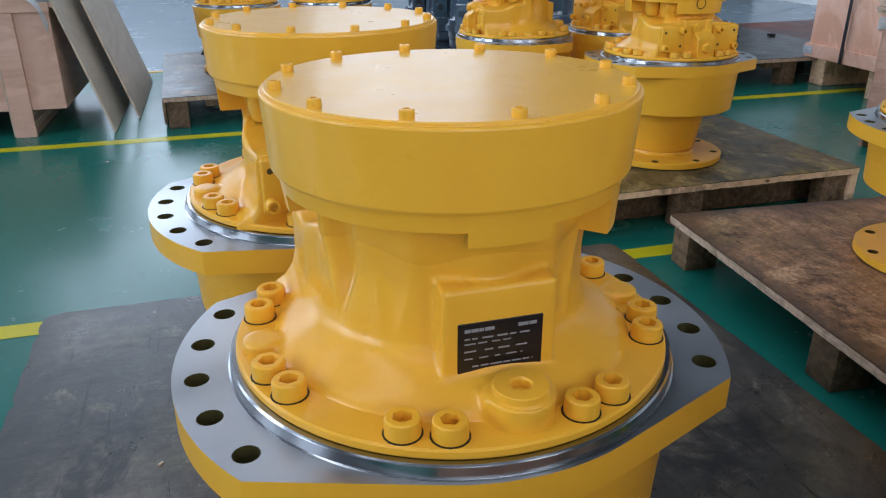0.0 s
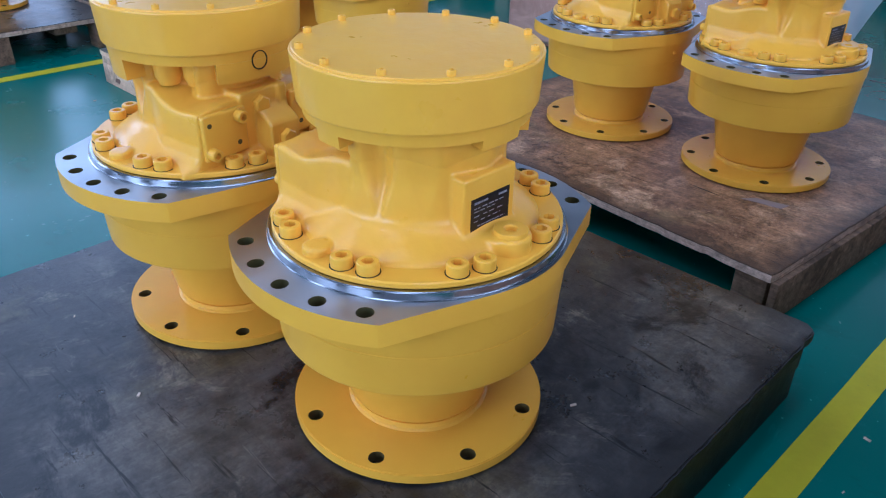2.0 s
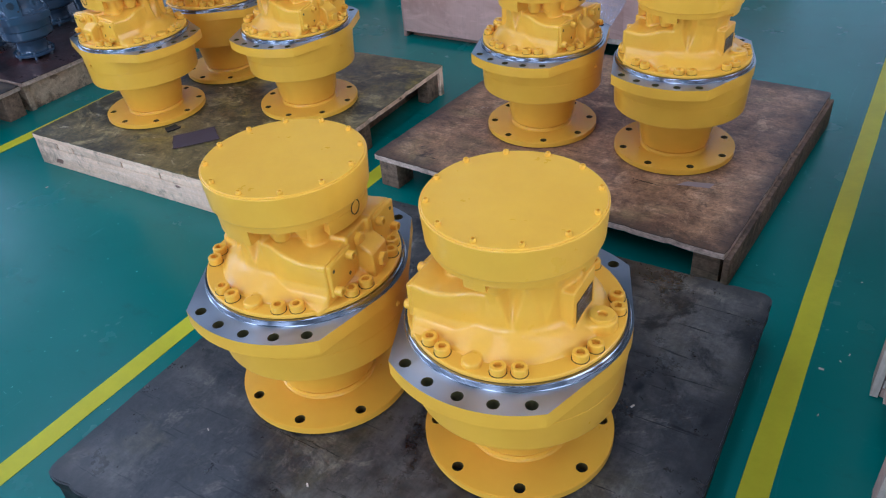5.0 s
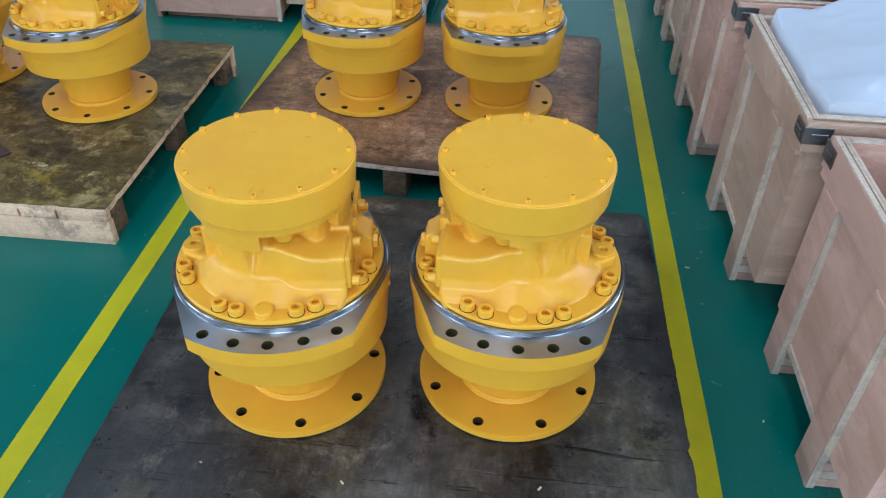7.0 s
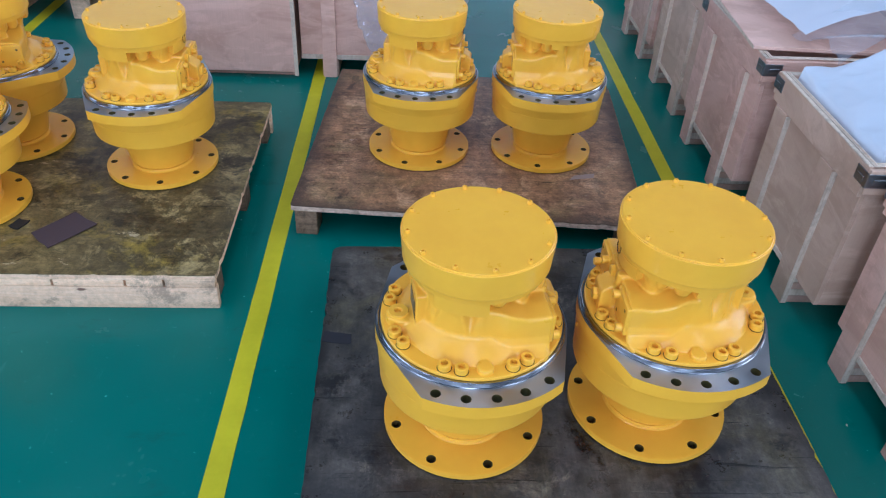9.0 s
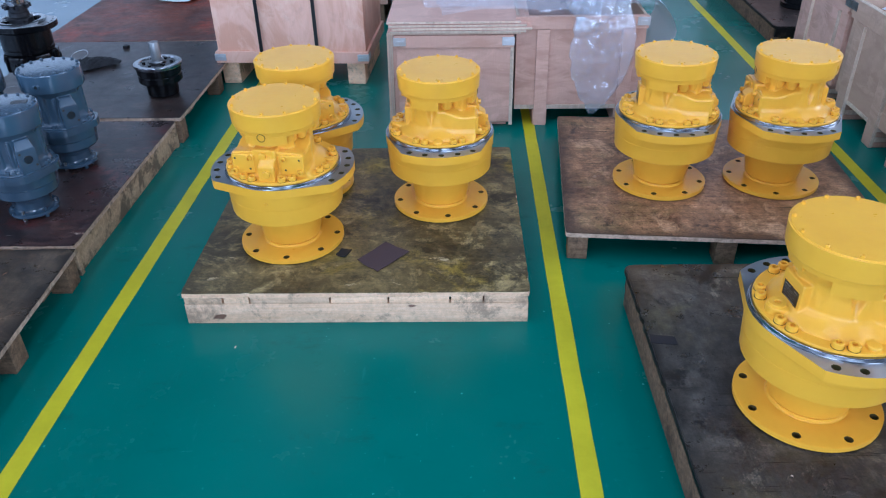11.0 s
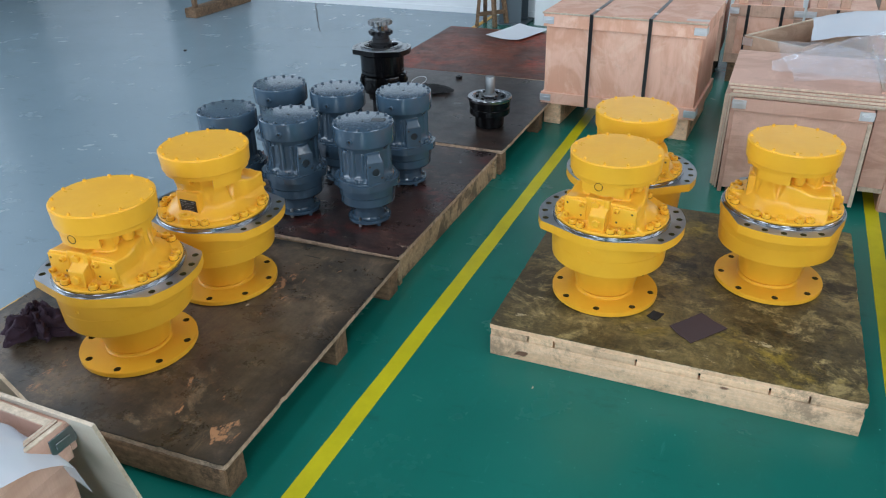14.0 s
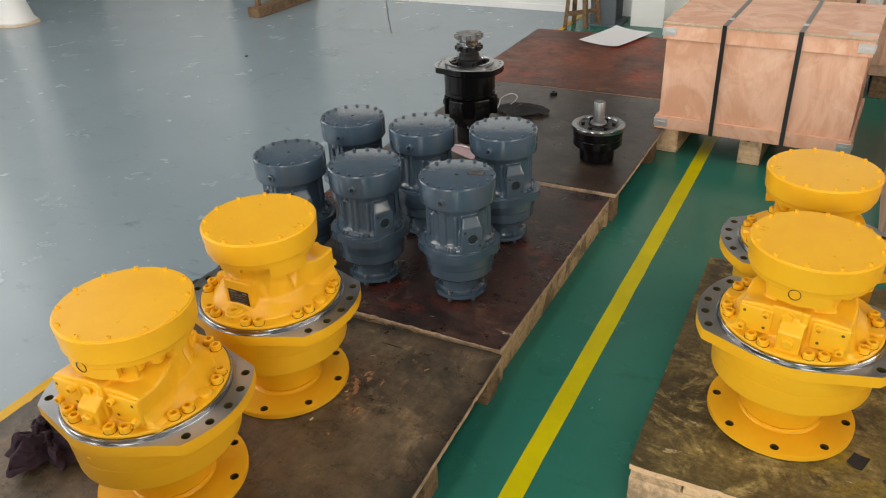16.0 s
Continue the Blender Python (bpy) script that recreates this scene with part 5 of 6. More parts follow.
def make_grey_motor():
    th = thing("hydraulic_motor", "blue-grey painted hydraulic motor with bolted cap", "hydraulic motor", pose(0, 0, 0), "blue-grey motors on the red pallet")
    bm = holed_plate(ring_pts(0, 0, 0.0865, 64), [ring_pts(0.0745 * math.cos(radians(30 + 60 * k)), 0.0745 * math.sin(radians(30 + 60 * k)), 0.0045, 12) for k in range(6)], 0.014, 0.026)
    base = part("foot_plate", bm, GREY_PAINT, th)
    for k in range(6):
        part("foot_stud", lathe([(0.0, 0.0), (0.0080, 0.0), (0.0080, 0.013), (0.0060, 0.0135), (0.0060, 0.036), (0.004, 0.038), (0, 0.038)], 10), STEEL_DULL if k % 2 else GREY_PAINT, base, m=polar(0.0745, 60 * k))
    part("neck", lathe([(0.075, 0.0262), (0.069, 0.030), (0.067, 0.036), (0.067, 0.060), (0.072, 0.078), (0.088, 0.084)], 64), GREY_PAINT, th, angle=14)
    part("drum", lathe([(0.05, 0.083), (0.092, 0.084), (0.1035, 0.091), (0.1085, 0.098), (0.1095, 0.128), (0.1095, 0.130), (0.1075, 0.1315), (0.1095, 0.133), (0.1125, 0.135), (0.1150, 0.168), (0.05, 0.1685)], 96), GREY_PAINT, th, angle=14)
    ear = []
    for k in (-40, 50, 140, 230):
        ear += [(0.131 * math.cos(radians(k + a)), 0.131 * math.sin(radians(k + a))) for a in range(-16, 17, 2)]
    part("square_flange", holed_plate(hull(ring_pts(0, 0, 0.1195, 90) + ear), [], 0.1688, 0.1965), GREY_PAINT, th)
    part("flange_step", lathe([(0.05, 0.1966), (0.119, 0.1967), (0.1185, 0.2015), (0.116, 0.2025), (0.05, 0.2026)], 96), GREY_PAINT, th, angle=14)
    # cast housing: a waisted barrel with upright ribs and two rounded port bosses
    bm = lathe([(0.0, 0.190), (0.111, 0.190), (0.110, 0.208), (0.098, 0.222), (0.0935, 0.240), (0.0930, 0.318), (0.102, 0.336), (0.108, 0.348), (0.0, 0.348)], 120)
    for c, w in ((-10, 0.034), (162, 0.034)):
        q = [(0.050, -w, 0.196), (0.050, w, 0.196), (0.1165, w, 0.196), (0.1165, -w, 0.196), (0.050, -w, 0.318), (0.050, w, 0.318), (0.104, w * 0.72, 0.318), (0.104, -w * 0.72, 0.318)]
        mid = [(0.1165, w, 0.286), (0.1165, -w, 0.286)]
        r = Matrix.Rotation(radians(c), 3, "Z")
        v = [bm.verts.new(r @ Vector(p)) for p in q + mid]
        for f in ((3, 2, 1, 0), (4, 5, 6, 7), (0, 1, 5, 4), (2, 3, 9, 8), (8, 9, 7, 6), (1, 2, 8, 6, 5), (3, 0, 4, 7, 9)):
            bm.faces.new([v[i] for i in f])
    for c, z1 in ((-66, 0.336), (-57, 0.336), (-36, 0.315), (42, 0.336), (52, 0.336), (96, 0.336), (106, 0.336), (206, 0.330), (236, 0.336), (247, 0.336), (272, 0.315)):
        lathe([(0.0, 0.196), (0.0068, 0.196), (0.0062, z1), (0.0, z1)], 10, bm, 0.0965 * math.cos(radians(c)), 0.0965 * math.sin(radians(c)))
    house = share("housing", fused(bm, 0.0030, 7, GREY_PAINT), th, Matrix())
    for c in (-10, 162):
        pt = part("port_opening", lathe([(0.0185, -0.004), (0.0185, 0.0016), (0.0165, 0.0020), (0.0150, 0.0008), (0.0145, -0.004)], 32), GREY_PAINT, house, "round port opening", polar(0.1165, c, 0.247) @ pose(0, 0, 0, 0, 90, 0))
        # The dark disc puts the shade of the open port into colour.
        part("port_plug", lathe([(0.0150, 0.0004), (0.0, 0.0012)], 24), PORT_SHADE, pt, "dark disc painting the shade inside the port")
        # Screw holes are flat near-black discs, their inner shade painted on.
        for dy, dz in ((-0.023, 0.026), (0.023, -0.026)):
            part("port_screw_hole", lathe([(0.0042, -0.002), (0.0042, 0.0004), (0.0, 0.0004)], 12), SEAM_SHADE, house, m=polar(0.1165, c, 0.247 + dz) @ pose(0, dy, 0, 0, 90, 0))
    scr = finish(socket_screw(0.0075, 0.0115, 12), "socket_screw", GREY_PAINT, angle=40)
    for c in (-84, -45, 28, 74, 125, 195, 222):
        for d in (-5.2, 5.2):
            share("socket_screw", scr, th, polar(0.1085, c + d, 0.2027))
    cap = part("end_cap", lathe([(0.05, 0.340), (0.110, 0.3405), (0.1160, 0.342), (0.1178, 0.345), (0.1186, 0.350), (0.1190, 0.409), (0.1180, 0.4135), (0.1150, 0.4162), (0.1130, 0.4165), (0.0060, 0.4165), (0.005, 0.412), (0, 0.412)], 128), GREY_PAINT, th, angle=14)
    hx = finish(lathe([(0.0062, 0.0), (0.0062, 0.0042), (0.0050, 0.0055), (0.0, 0.0055)], 6), "cap_bolt", GREY_DULL)
    for k in range(16):
        share("cap_bolt", hx, cap, polar(0.1085, 22.5 * k + 5, 0.4162, 17 * k))
    # A flat disc carries the shade of the small hole in its colour.
    part("centre_hole", lathe([(0.0052, 0.0), (0.0052, 0.0006), (0.0, 0.0006)], 12), SEAM_SHADE, cap, m=pose(0, 0, 0.4164))
    plug = part("side_plug", lathe([(0.0120, -0.002), (0.0116, 0.007), (0.0100, 0.0085), (0.0062, 0.0085), (0.0052, 0.003), (0, 0.003)], 20), GREY_PAINT, cap, m=polar(0.1184, -55, 0.374) @ pose(0, 0, 0, 0, 90, 0))
    # The socket's shade is a flat near-black hexagon.
    part("plug_socket", lathe([(0.0054, 0.0034), (0.0, 0.0036)], 6), SEAM_SHADE, plug, "dark hexagon disc painting the shade of a socket")
    bm = bmesh.new()
    box(bm, 0.028, 0.0285, -0.012, 0.024, 0.4166, 0.4168)
    box(bm, 0.028, 0.0795, 0.0235, 0.0242, 0.4166, 0.4168)
    part("label_outline", bm, DARK_METAL, cap, "faint outline of a label", pose(0, 0, 0, 0, 0, -2))
    return th


gm = make_grey_motor()
GREY = [(-4.256, 0.266, -28), (-4.252, 0.642, -26), (-3.966, 0.657, -28), (-3.973, 0.290, -22), (-3.657, 0.320, -32), (-3.681, 0.726, -35)]
for k, (x, y, a) in enumerate(GREY):
    m = pose(x, y, 0.1275, 0, 0, a)
    if k == 0:
        gm.matrix_basis = m
    else:
        copy_thing(gm, m)
lab = part("name_label", boxed(-0.027, 0.027, -0.017, 0.017, 0.0, 0.0008), PLATE_BLACK, m=pose(-3.606, 0.352, 0.5442, 0, 0, 14))
part("label_border", boxed(-0.0235, 0.0235, -0.0135, 0.0135, 0.0009, 0.0011), STEEL_DULL, lab, "pale printed panel")
for k in range(3):
    part("print_line", boxed(-0.020, 0.014 - 0.004 * k, 0.0065 - 0.0075 * k, 0.0085 - 0.0075 * k, 0.0012, 0.0013), PLATE_BLACK, lab)
tagged(lab, "small black and silver name label on a motor cap", "label")

# ---- black motors ----
def toothed(r0, r1, n, z0, z1):
    pts = []
    for k in range(n):
        for f, r in ((0.0, r0), (0.22, r0), (0.34, r1 * 0.97), (0.45, r1), (0.65, r1), (0.76, r1 * 0.97), (0.88, r0)):
            a = 2 * math.pi * (k + f) / n
            pts.append((r * math.cos(a), r * math.sin(a)))
    return holed_plate(pts, [], z0, z1)


bk = thing("gear_motor", "black hydraulic motor with a toothed output shaft", "hydraulic motor", pose(-4.194, 1.512, 0.1342, 0, 0, 6))
part("foot", lathe([(0, 0.0), (0.060, 0.0), (0.066, 0.006), (0.066, 0.080), (0.082, 0.090), (0.086, 0.120), (0.098, 0.140)], 48), BLACK_PAINT, bk)
for k in range(8):
    part("foot_stud", lathe([(0.0, 0.0), (0.0075, 0.0), (0.0075, 0.016), (0.0, 0.018)], 8), STEEL_DULL, bk, m=polar(0.076, 45 * k + 10, 0.088))
part("port_core", lathe([(0.09, 0.134), (0.104, 0.142), (0.106, 0.226), (0.09, 0.230)], 48), BLACK_PAINT, bk)
for k in range(6):
    lug = part("port_lug", boxed(0.080, 0.120 if k % 2 else 0.127, -0.038, 0.038, 0.140, 0.228, 0.007, 2), BLACK_PAINT, bk, m=pose(0, 0, 0, 0, 0, 60 * k + 18))
    part("port_plug", lathe([(0.013, 0.0), (0.012, 0.006), (0.006, 0.006), (0.005, 0.002), (0, 0.002)], 16), BLACK_PAINT, lug, m=pose(0.120 if k % 2 else 0.127, 0, 0.192, 0, 90, 0))
part("barrel", lathe([(0.09, 0.2305), (0.112, 0.231), (0.116, 0.236), (0.116, 0.252), (0.113, 0.254), (0.113, 0.258), (0.116, 0.260), (0.117, 0.335), (0.110, 0.341)], 64), BLACK_PAINT, bk, angle=25)
ear = []
for s in (0, 180):
    ear += [(0.157 * math.cos(radians(s + a)), 0.157 * math.sin(radians(s + a))) for a in range(-34, 35, 4)]
part("mounting_flange", holed_plate(hull(ring_pts(0, 0, 0.121, 64) + ear), [ring_pts(0.141 * math.cos(radians(s + a)), 0.141 * math.sin(radians(s + a)), 0.0058, 12) for s in (0, 180) for a in (-28, -14, 0, 14, 28)], 0.342, 0.368, top_mat=1, hole_mat=2), [BLACK_PAINT, STEEL_FACE, SEAM_SHADE], bk, "machined steel flange face")
part("pilot_ring", lathe([(0.084, 0.362), (0.112, 0.3682), (0.114, 0.380), (0.108, 0.383), (0.092, 0.3825), (0.086, 0.374), (0.084, 0.362)], 64), STEEL, bk, "bright steel ring")
part("inner_recess", lathe([(0.0, 0.3684), (0.0835, 0.3684), (0.0835, 0.370), (0.0, 0.3705)], 48), BLACK_PAINT, bk)
for k in range(4):
    part("web", boxed(0.045, 0.0855, -0.007, 0.007, 0.3706, 0.384, 0.002, 1), BLACK_PAINT, bk, m=pose(0, 0, 0, 0, 0, 90 * k + 40))
part("shaft_collar", lathe([(0.058, 0.370), (0.058, 0.392), (0.047, 0.398), (0.047, 0.416), (0.043, 0.420), (0.043, 0.436)], 32), DARK_METAL, bk)
part("gear", toothed(0.047, 0.064, 10, 0.437, 0.455), DARK_METAL, bk, "dark toothed wheel")
part("shaft", lathe([(0.036, 0.4552), (0.043, 0.456), (0.043, 0.474), (0.040, 0.476), (0.040, 0.4865)], 32), STEEL, bk, "bright turned steel shaft")
part("gear", toothed(0.049, 0.065, 10, 0.487, 0.507), STEEL_DULL, bk, "steel toothed wheel")
part("gear_hub", lathe([(0.040, 0.5072), (0.040, 0.511), (0.012, 0.511), (0.010, 0.508), (0, 0.508)], 32), STEEL_DULL, bk)

sm = thing("shaft_motor", "small black motor with plain steel shaft", "hydraulic motor", pose(-3.578, 1.520, 0.1342))
part("foot", lathe([(0, 0.0), (0.068, 0.0), (0.075, 0.006), (0.078, 0.062), (0.095, 0.070)], 48), BLACK_PAINT, sm)
part("body", lathe([(0.06, 0.066), (0.100, 0.068), (0.106, 0.074), (0.106, 0.104), (0.103, 0.107), (0.103, 0.110), (0.107, 0.113), (0.109, 0.145), (0.06, 0.1455)], 64), BLACK_PAINT, sm, angle=25)
part("face_flange", lathe([(0.06, 0.1455), (0.114, 0.1457), (0.1155, 0.149), (0.1155, 0.160), (0.113, 0.163), (0.092, 0.163), (0.088, 0.158), (0.05, 0.158)], 64), STEEL, sm, "bright machined face")
part("face_plate", lathe([(0.0, 0.164), (0.040, 0.166), (0.044, 0.160), (0.086, 0.1585)], 48), BLACK_PAINT, sm)
for k in range(6):
    part("face_bolt", lathe([(0.008, 0.0), (0.008, 0.009), (0.0, 0.0095)], 6), BLACK_PAINT, sm, m=polar(0.066, 60 * k + 15, 0.158))
part("shaft", lathe([(0.036, 0.162), (0.034, 0.172), (0.0245, 0.176), (0.0245, 0.258), (0.0225, 0.262), (0.005, 0.262), (0.004, 0.258), (0, 0.258)], 32), STEEL_DULL, sm, "grey steel shaft")


# ---- film, cloths and other small things ----


def crumple(name, label, category, f, nu, nv, mat, amp=0.012, scale=9.0, seed=0.0, thick=0.0):
    """A crumpled sheet: f(u, v) gives the smooth shape, sharp noise gives the creases."""
    bm = bmesh.new()
    rows = []
    for i in range(nu + 1):
        row = []
        for j in range(nv + 1):
            p = Vector(f(i / nu, j / nv))
            q = p * scale + Vector((seed, seed * 1.7, 0))
            n = noise.noise_vector(q) * 0.6 + Vector((1, 1, 1)) * (0.5 - abs(noise.noise(q * 1.9))) * 0.7 + Vector((0.9, -0.7, 0.8)) * (0.3 - abs(noise.noise(q * 3.3))) * 0.6 + Vector((0.3, 0.9, 0.6)) * (0.3 - abs(noise.noise(q * 6.1))) * 0.25
            row.append(bm.verts.new(p + n * amp))
        rows.append(row)
    for a, b in zip(rows, rows[1:]):
        for j in range(nv):
            bm.faces.new((a[j], a[j + 1], b[j + 1], b[j]))
    ob = part(name, bm, mat, angle=60)
    return tagged(ob, label, category)


def tube_path(pts):
    """A smooth tube: pts are (x, y, z, half width, half depth)."""
    pts = [np.array(p, float) for p in pts]

    def f(u, v):
        s = u * (len(pts) - 1)
        k = min(int(s), len(pts) - 2)
        t = s - k
        p0, p1, p2, p3 = pts[max(k - 1, 0)], pts[k], pts[k + 1], pts[min(k + 2, len(pts) - 1)]
        c = 0.5 * ((2 * p1) + (p2 - p0) * t + (2 * p0 - 5 * p1 + 4 * p2 - p3) * t * t + (3 * p1 - p0 - 3 * p2 + p3) * t ** 3)
        d = p2 - p1
        ax = Vector((d[0], d[1], d[2])).normalized()
        side = ax.cross(Vector((0, 1, 0.25))).normalized() if abs(ax.y) < 0.9 else Vector((1, 0, 0))
        up = side.cross(ax)
        a = 2 * math.pi * v
        return Vector(c[:3]) + side * (max(c[3], 0.004) * math.cos(a)) + up * (max(c[4], 0.003) * math.sin(a))
    return f


crumple("plastic_bag", "clear crumpled polythene bag draped over crates", "plastic bag", tube_path([
    (-2.26, 1.60, 0.545, 0.02, 0.01), (-2.05, 1.60, 0.560, 0.10, 0.012), (-1.80, 1.60, 0.580, 0.16, 0.022), (-1.58, 1.56, 0.610, 0.16, 0.045),
    (-1.46, 1.46, 0.61, 0.14, 0.07), (-1.43, 1.36, 0.53, 0.13, 0.05), (-1.43, 1.335, 0.38, 0.145, 0.045), (-1.44, 1.335, 0.22, 0.105, 0.035), (-1.455, 1.34, 0.075, 0.014, 0.01)]),
    150, 80, FILM_CLEAR, 0.023, 7.0, 3.0)
crumple("plastic_bag", "twisted end of clear polythene on a crate", "plastic bag", tube_path([
    (-1.62, 1.56, 0.60, 0.06, 0.04), (-1.50, 1.55, 0.645, 0.06, 0.03), (-1.42, 1.53, 0.675, 0.04, 0.02), (-1.34, 1.51, 0.715, 0.03, 0.012)]), 20, 14, FILM_CLEAR, 0.014, 11.0, 9.0)
crumple("plastic_film", "thin clear film spread over stacked sheets", "plastic film", lambda u, v: (
    -2.16 + 0.98 * u - 0.10 * v, 1.345 + 0.62 * v, 0.548 + 0.022 * math.sin(3.0 * u + 2 * v) + 0.03 * u + 0.012 * math.sin(9 * u)), 100, 64, FILM_CLEAR, 0.014, 7.0, 23.0)
crumple("foam_sheet", "white foam sheet curling over the crate edge", "foam sheet", lambda u, v: (
    -1.60 + 0.56 * math.sin(min(u, 0.62) / 0.62 * 1.45) - 0.16 * max(0, u - 0.62) / 0.38, 1.52 + 0.5 * v, 0.64 - 0.05 * (1 - u) - 0.62 * max(0.0, u - 0.30) ** 1.35 / 0.62), 30, 10, FILM_MILKY, 0.004, 4.0, 1.0)
crumple("foam_liner", "white foam liner standing out of a crate", "foam sheet", lambda u, v: (
    -2.10 + 0.64 * u, 2.08 + 0.52 * v, 0.555 + 0.055 * math.sin(math.pi * u) + 0.05 * math.sin(math.pi * v)), 18, 14, FILM_MILKY, 0.012, 5.0, 2.0)
# film in the crates along the aisle
def drop(v, w=0.07):
    """1 inside, falling to 0 at both ends of 0..1."""
    return smooth_step(0.0, w, v) * smooth_step(0.0, w, 1 - v)


crumple("film_liner", "white polythene film bulging out of a crate", "plastic film", lambda u, v: (
    -0.180 + 0.78 * u, -0.223 + 0.518 * v, 0.30 + 0.26 * drop(v, 0.03) * smooth_step(0.0, 0.02, u) + 0.50 * smooth_step(0.0, 0.8, u) * (0.5 + 0.5 * v) * drop(v, 0.14) + 0.05 * math.sin(6 * u + 4 * v) * u + 0.02 * math.sin(15 * u - 6 * v) * u), 110, 90, FILM_MILKY, 0.026, 3.6, 4.0)
crumple("plastic_film", "clear polythene flap hanging over two crates", "plastic film", lambda u, v: (
    -0.10 + 0.60 * u, 0.22 + 0.32 * v, 0.60 + 0.34 * u * (1 - 0.3 * v) + 0.03 * math.sin(9 * u + 5 * v)), 36, 24, FILM_CLEAR, 0.022, 6.0, 27.0)
crumple("film_liner", "white polythene film filling an open crate", "plastic film", lambda u, v: (
    -0.128 + 0.06 * v * v + 0.76 * u, -0.845 + 0.45 * v, 0.34 + 0.185 * drop(v, 0.05) * smooth_step(0.0, 0.03, u) + 0.12 * smooth_step(0.0, 0.5, u) * (0.5 + 0.5 * math.sin(math.pi * v)) * drop(v, 0.2)), 90, 60, FILM_MILKY, 0.022, 4.6, 7.0)
crumple("film_liner", "white polythene film spread over crates", "plastic film", lambda u, v: (
    -0.10 + 0.66 * u, 0.46 + 0.52 * v, 0.60 + 0.10 * math.sin(math.pi * u) * (0.7 + 0.3 * math.cos(3 * v))), 28, 20, FILM_MILKY, 0.016, 4.0, 11.0)
crumple("film_liner", "white polythene film in a far crate", "plastic film", lambda u, v: (
    -0.12 + 0.66 * u, 1.08 + 0.44 * v, 0.52 + 0.12 * math.sin(math.pi * u) * (0.7 + 0.3 * math.cos(3 * v))), 20, 16, FILM_MILKY, 0.016, 4.0, 15.0)
crumple("film_liner", "white polythene bag swelling over a crate rim", "plastic film", lambda u, v: (
    -4.15 + 0.81 * u, -1.90 + 0.50 * v, 0.43 + 0.185 * smooth_step(0.0, 0.5, u) * max(0.0, math.sin(math.pi * v)) ** 0.4 - 0.05 * smooth_step(0.90, 1.0, u)), 40, 24, FILM_MILKY, 0.016, 4.0, 19.0)
board = thing("plywood_board", "loose plywood board lying across a crate", "board", pose(-0.245, 0.47, 0.5545, 0, 0, -4))
part("sheet", boxed(0.0, 0.56, 0.0, 0.50, 0.0, 0.012, 0.001, 1), VENEER_PLAIN, board)
part("sawn_edge", boxed(-0.0015, -0.0004, 0.0, 0.50, 0.001, 0.011), PALE_EDGE, board)

# cloths, papers and scraps on the pallets


def rag_shape(u, v):
    r = 0.010 + 0.080 * u
    a = 2 * math.pi * v
    lump = 1 + 0.30 * math.sin(3 * a + 1) + 0.22 * math.sin(7 * a) + 0.12 * math.sin(11 * a + 2)
    fold = 0.016 * math.sin(9 * a + 7 * u) + 0.012 * math.sin(14 * u + 3 * a)
    return (-4.268 + r * lump * math.cos(a) * 1.1, -0.785 + r * lump * math.sin(a) * 0.9, 0.142 + 0.060 * (1 - u ** 3) + fold * (1.1 - u))


crumple("rag", "crumpled dark purple cloth lying on a pallet", "rag", rag_shape, 34, 110, CLOTH_PURPLE, 0.013, 34.0, 5.0)


def flat_piece(name, label, category, pts, z, t, mat, curl=0.0):
    bm = bmesh.new()
    n = 8
    grid = []
    for i in range(n + 1):
        row = []
        for j in range(n + 1):
            u, v = i / n, j / n
            p = [(1 - u) * (1 - v) * a + u * (1 - v) * b + u * v * c + (1 - u) * v * d for a, b, c, d in zip(*pts)]
            k = curl * ((2 * u - 1) ** 2 * 0.7 + (2 * v - 1) ** 2 * 0.3)
            wob = 0.004 * noise.noise(Vector((p[0] * 23, p[1] * 23, 1.0)))
            row.append((p[0] + wob, p[1] + wob * 0.7, z + k + abs(wob) * 0.2))
        grid.append(row)
    top = [[bm.verts.new((x, y, zz + t)) for x, y, zz in r] for r in grid]
    low = [[bm.verts.new((x, y, zz)) for x, y, zz in r] for r in grid]
    for i in range(n):
        for j in range(n):
            bm.faces.new((top[i][j], top[i + 1][j], top[i + 1][j + 1], top[i][j + 1]))
            bm.faces.new((low[i][j], low[i][j + 1], low[i + 1][j + 1], low[i + 1][j]))
        for a, b in (((i, 0), (i + 1, 0)), ((i + 1, n), (i, n)), ((0, i + 1), (0, i)), ((n, i), (n, i + 1))):
            bm.faces.new((top[a[0]][a[1]], low[a[0]][a[1]], low[b[0]][b[1]], top[b[0]][b[1]]))
    bmesh.ops.recalc_face_normals(bm, faces=bm.faces[:])
    return tagged(part(name, bm, mat, angle=50), label, category)


flat_piece("emery_sheet", "brown emery sheet lying on an olive pallet", "abrasive sheet", ((-2.411, -0.012), (-2.336, -0.082), (-2.239, 0.041), (-2.325, 0.102)), 0.1206, 0.0016, EMERY, 0.003)
flat_piece("rubber_pad", "small torn black rubber pad", "rubber pad", ((-2.488, 0.018), (-2.452, 0.005), (-2.436, 0.050), (-2.470, 0.058)), 0.1206, 0.004, RUBBER, 0.003)
flat_piece("tape_patch", "faded dark tape patch on a charcoal pallet", "tape", ((-1.532, -0.452), (-1.462, -0.462), (-1.458, -0.425), (-1.528, -0.414)), 0.1347, 0.0006, Mat("dark_tape", (0.012, 0.012, 0.016), 0.45).m)
flat_piece("paper_scrap", "torn pale paper stuck to a pallet", "paper", ((-0.785, 0.372), (-0.700, 0.388), (-0.690, 0.418), (-0.765, 0.400)), 0.1152, 0.0005, Mat("torn_paper", (0.30, 0.22, 0.18), 0.7).m)
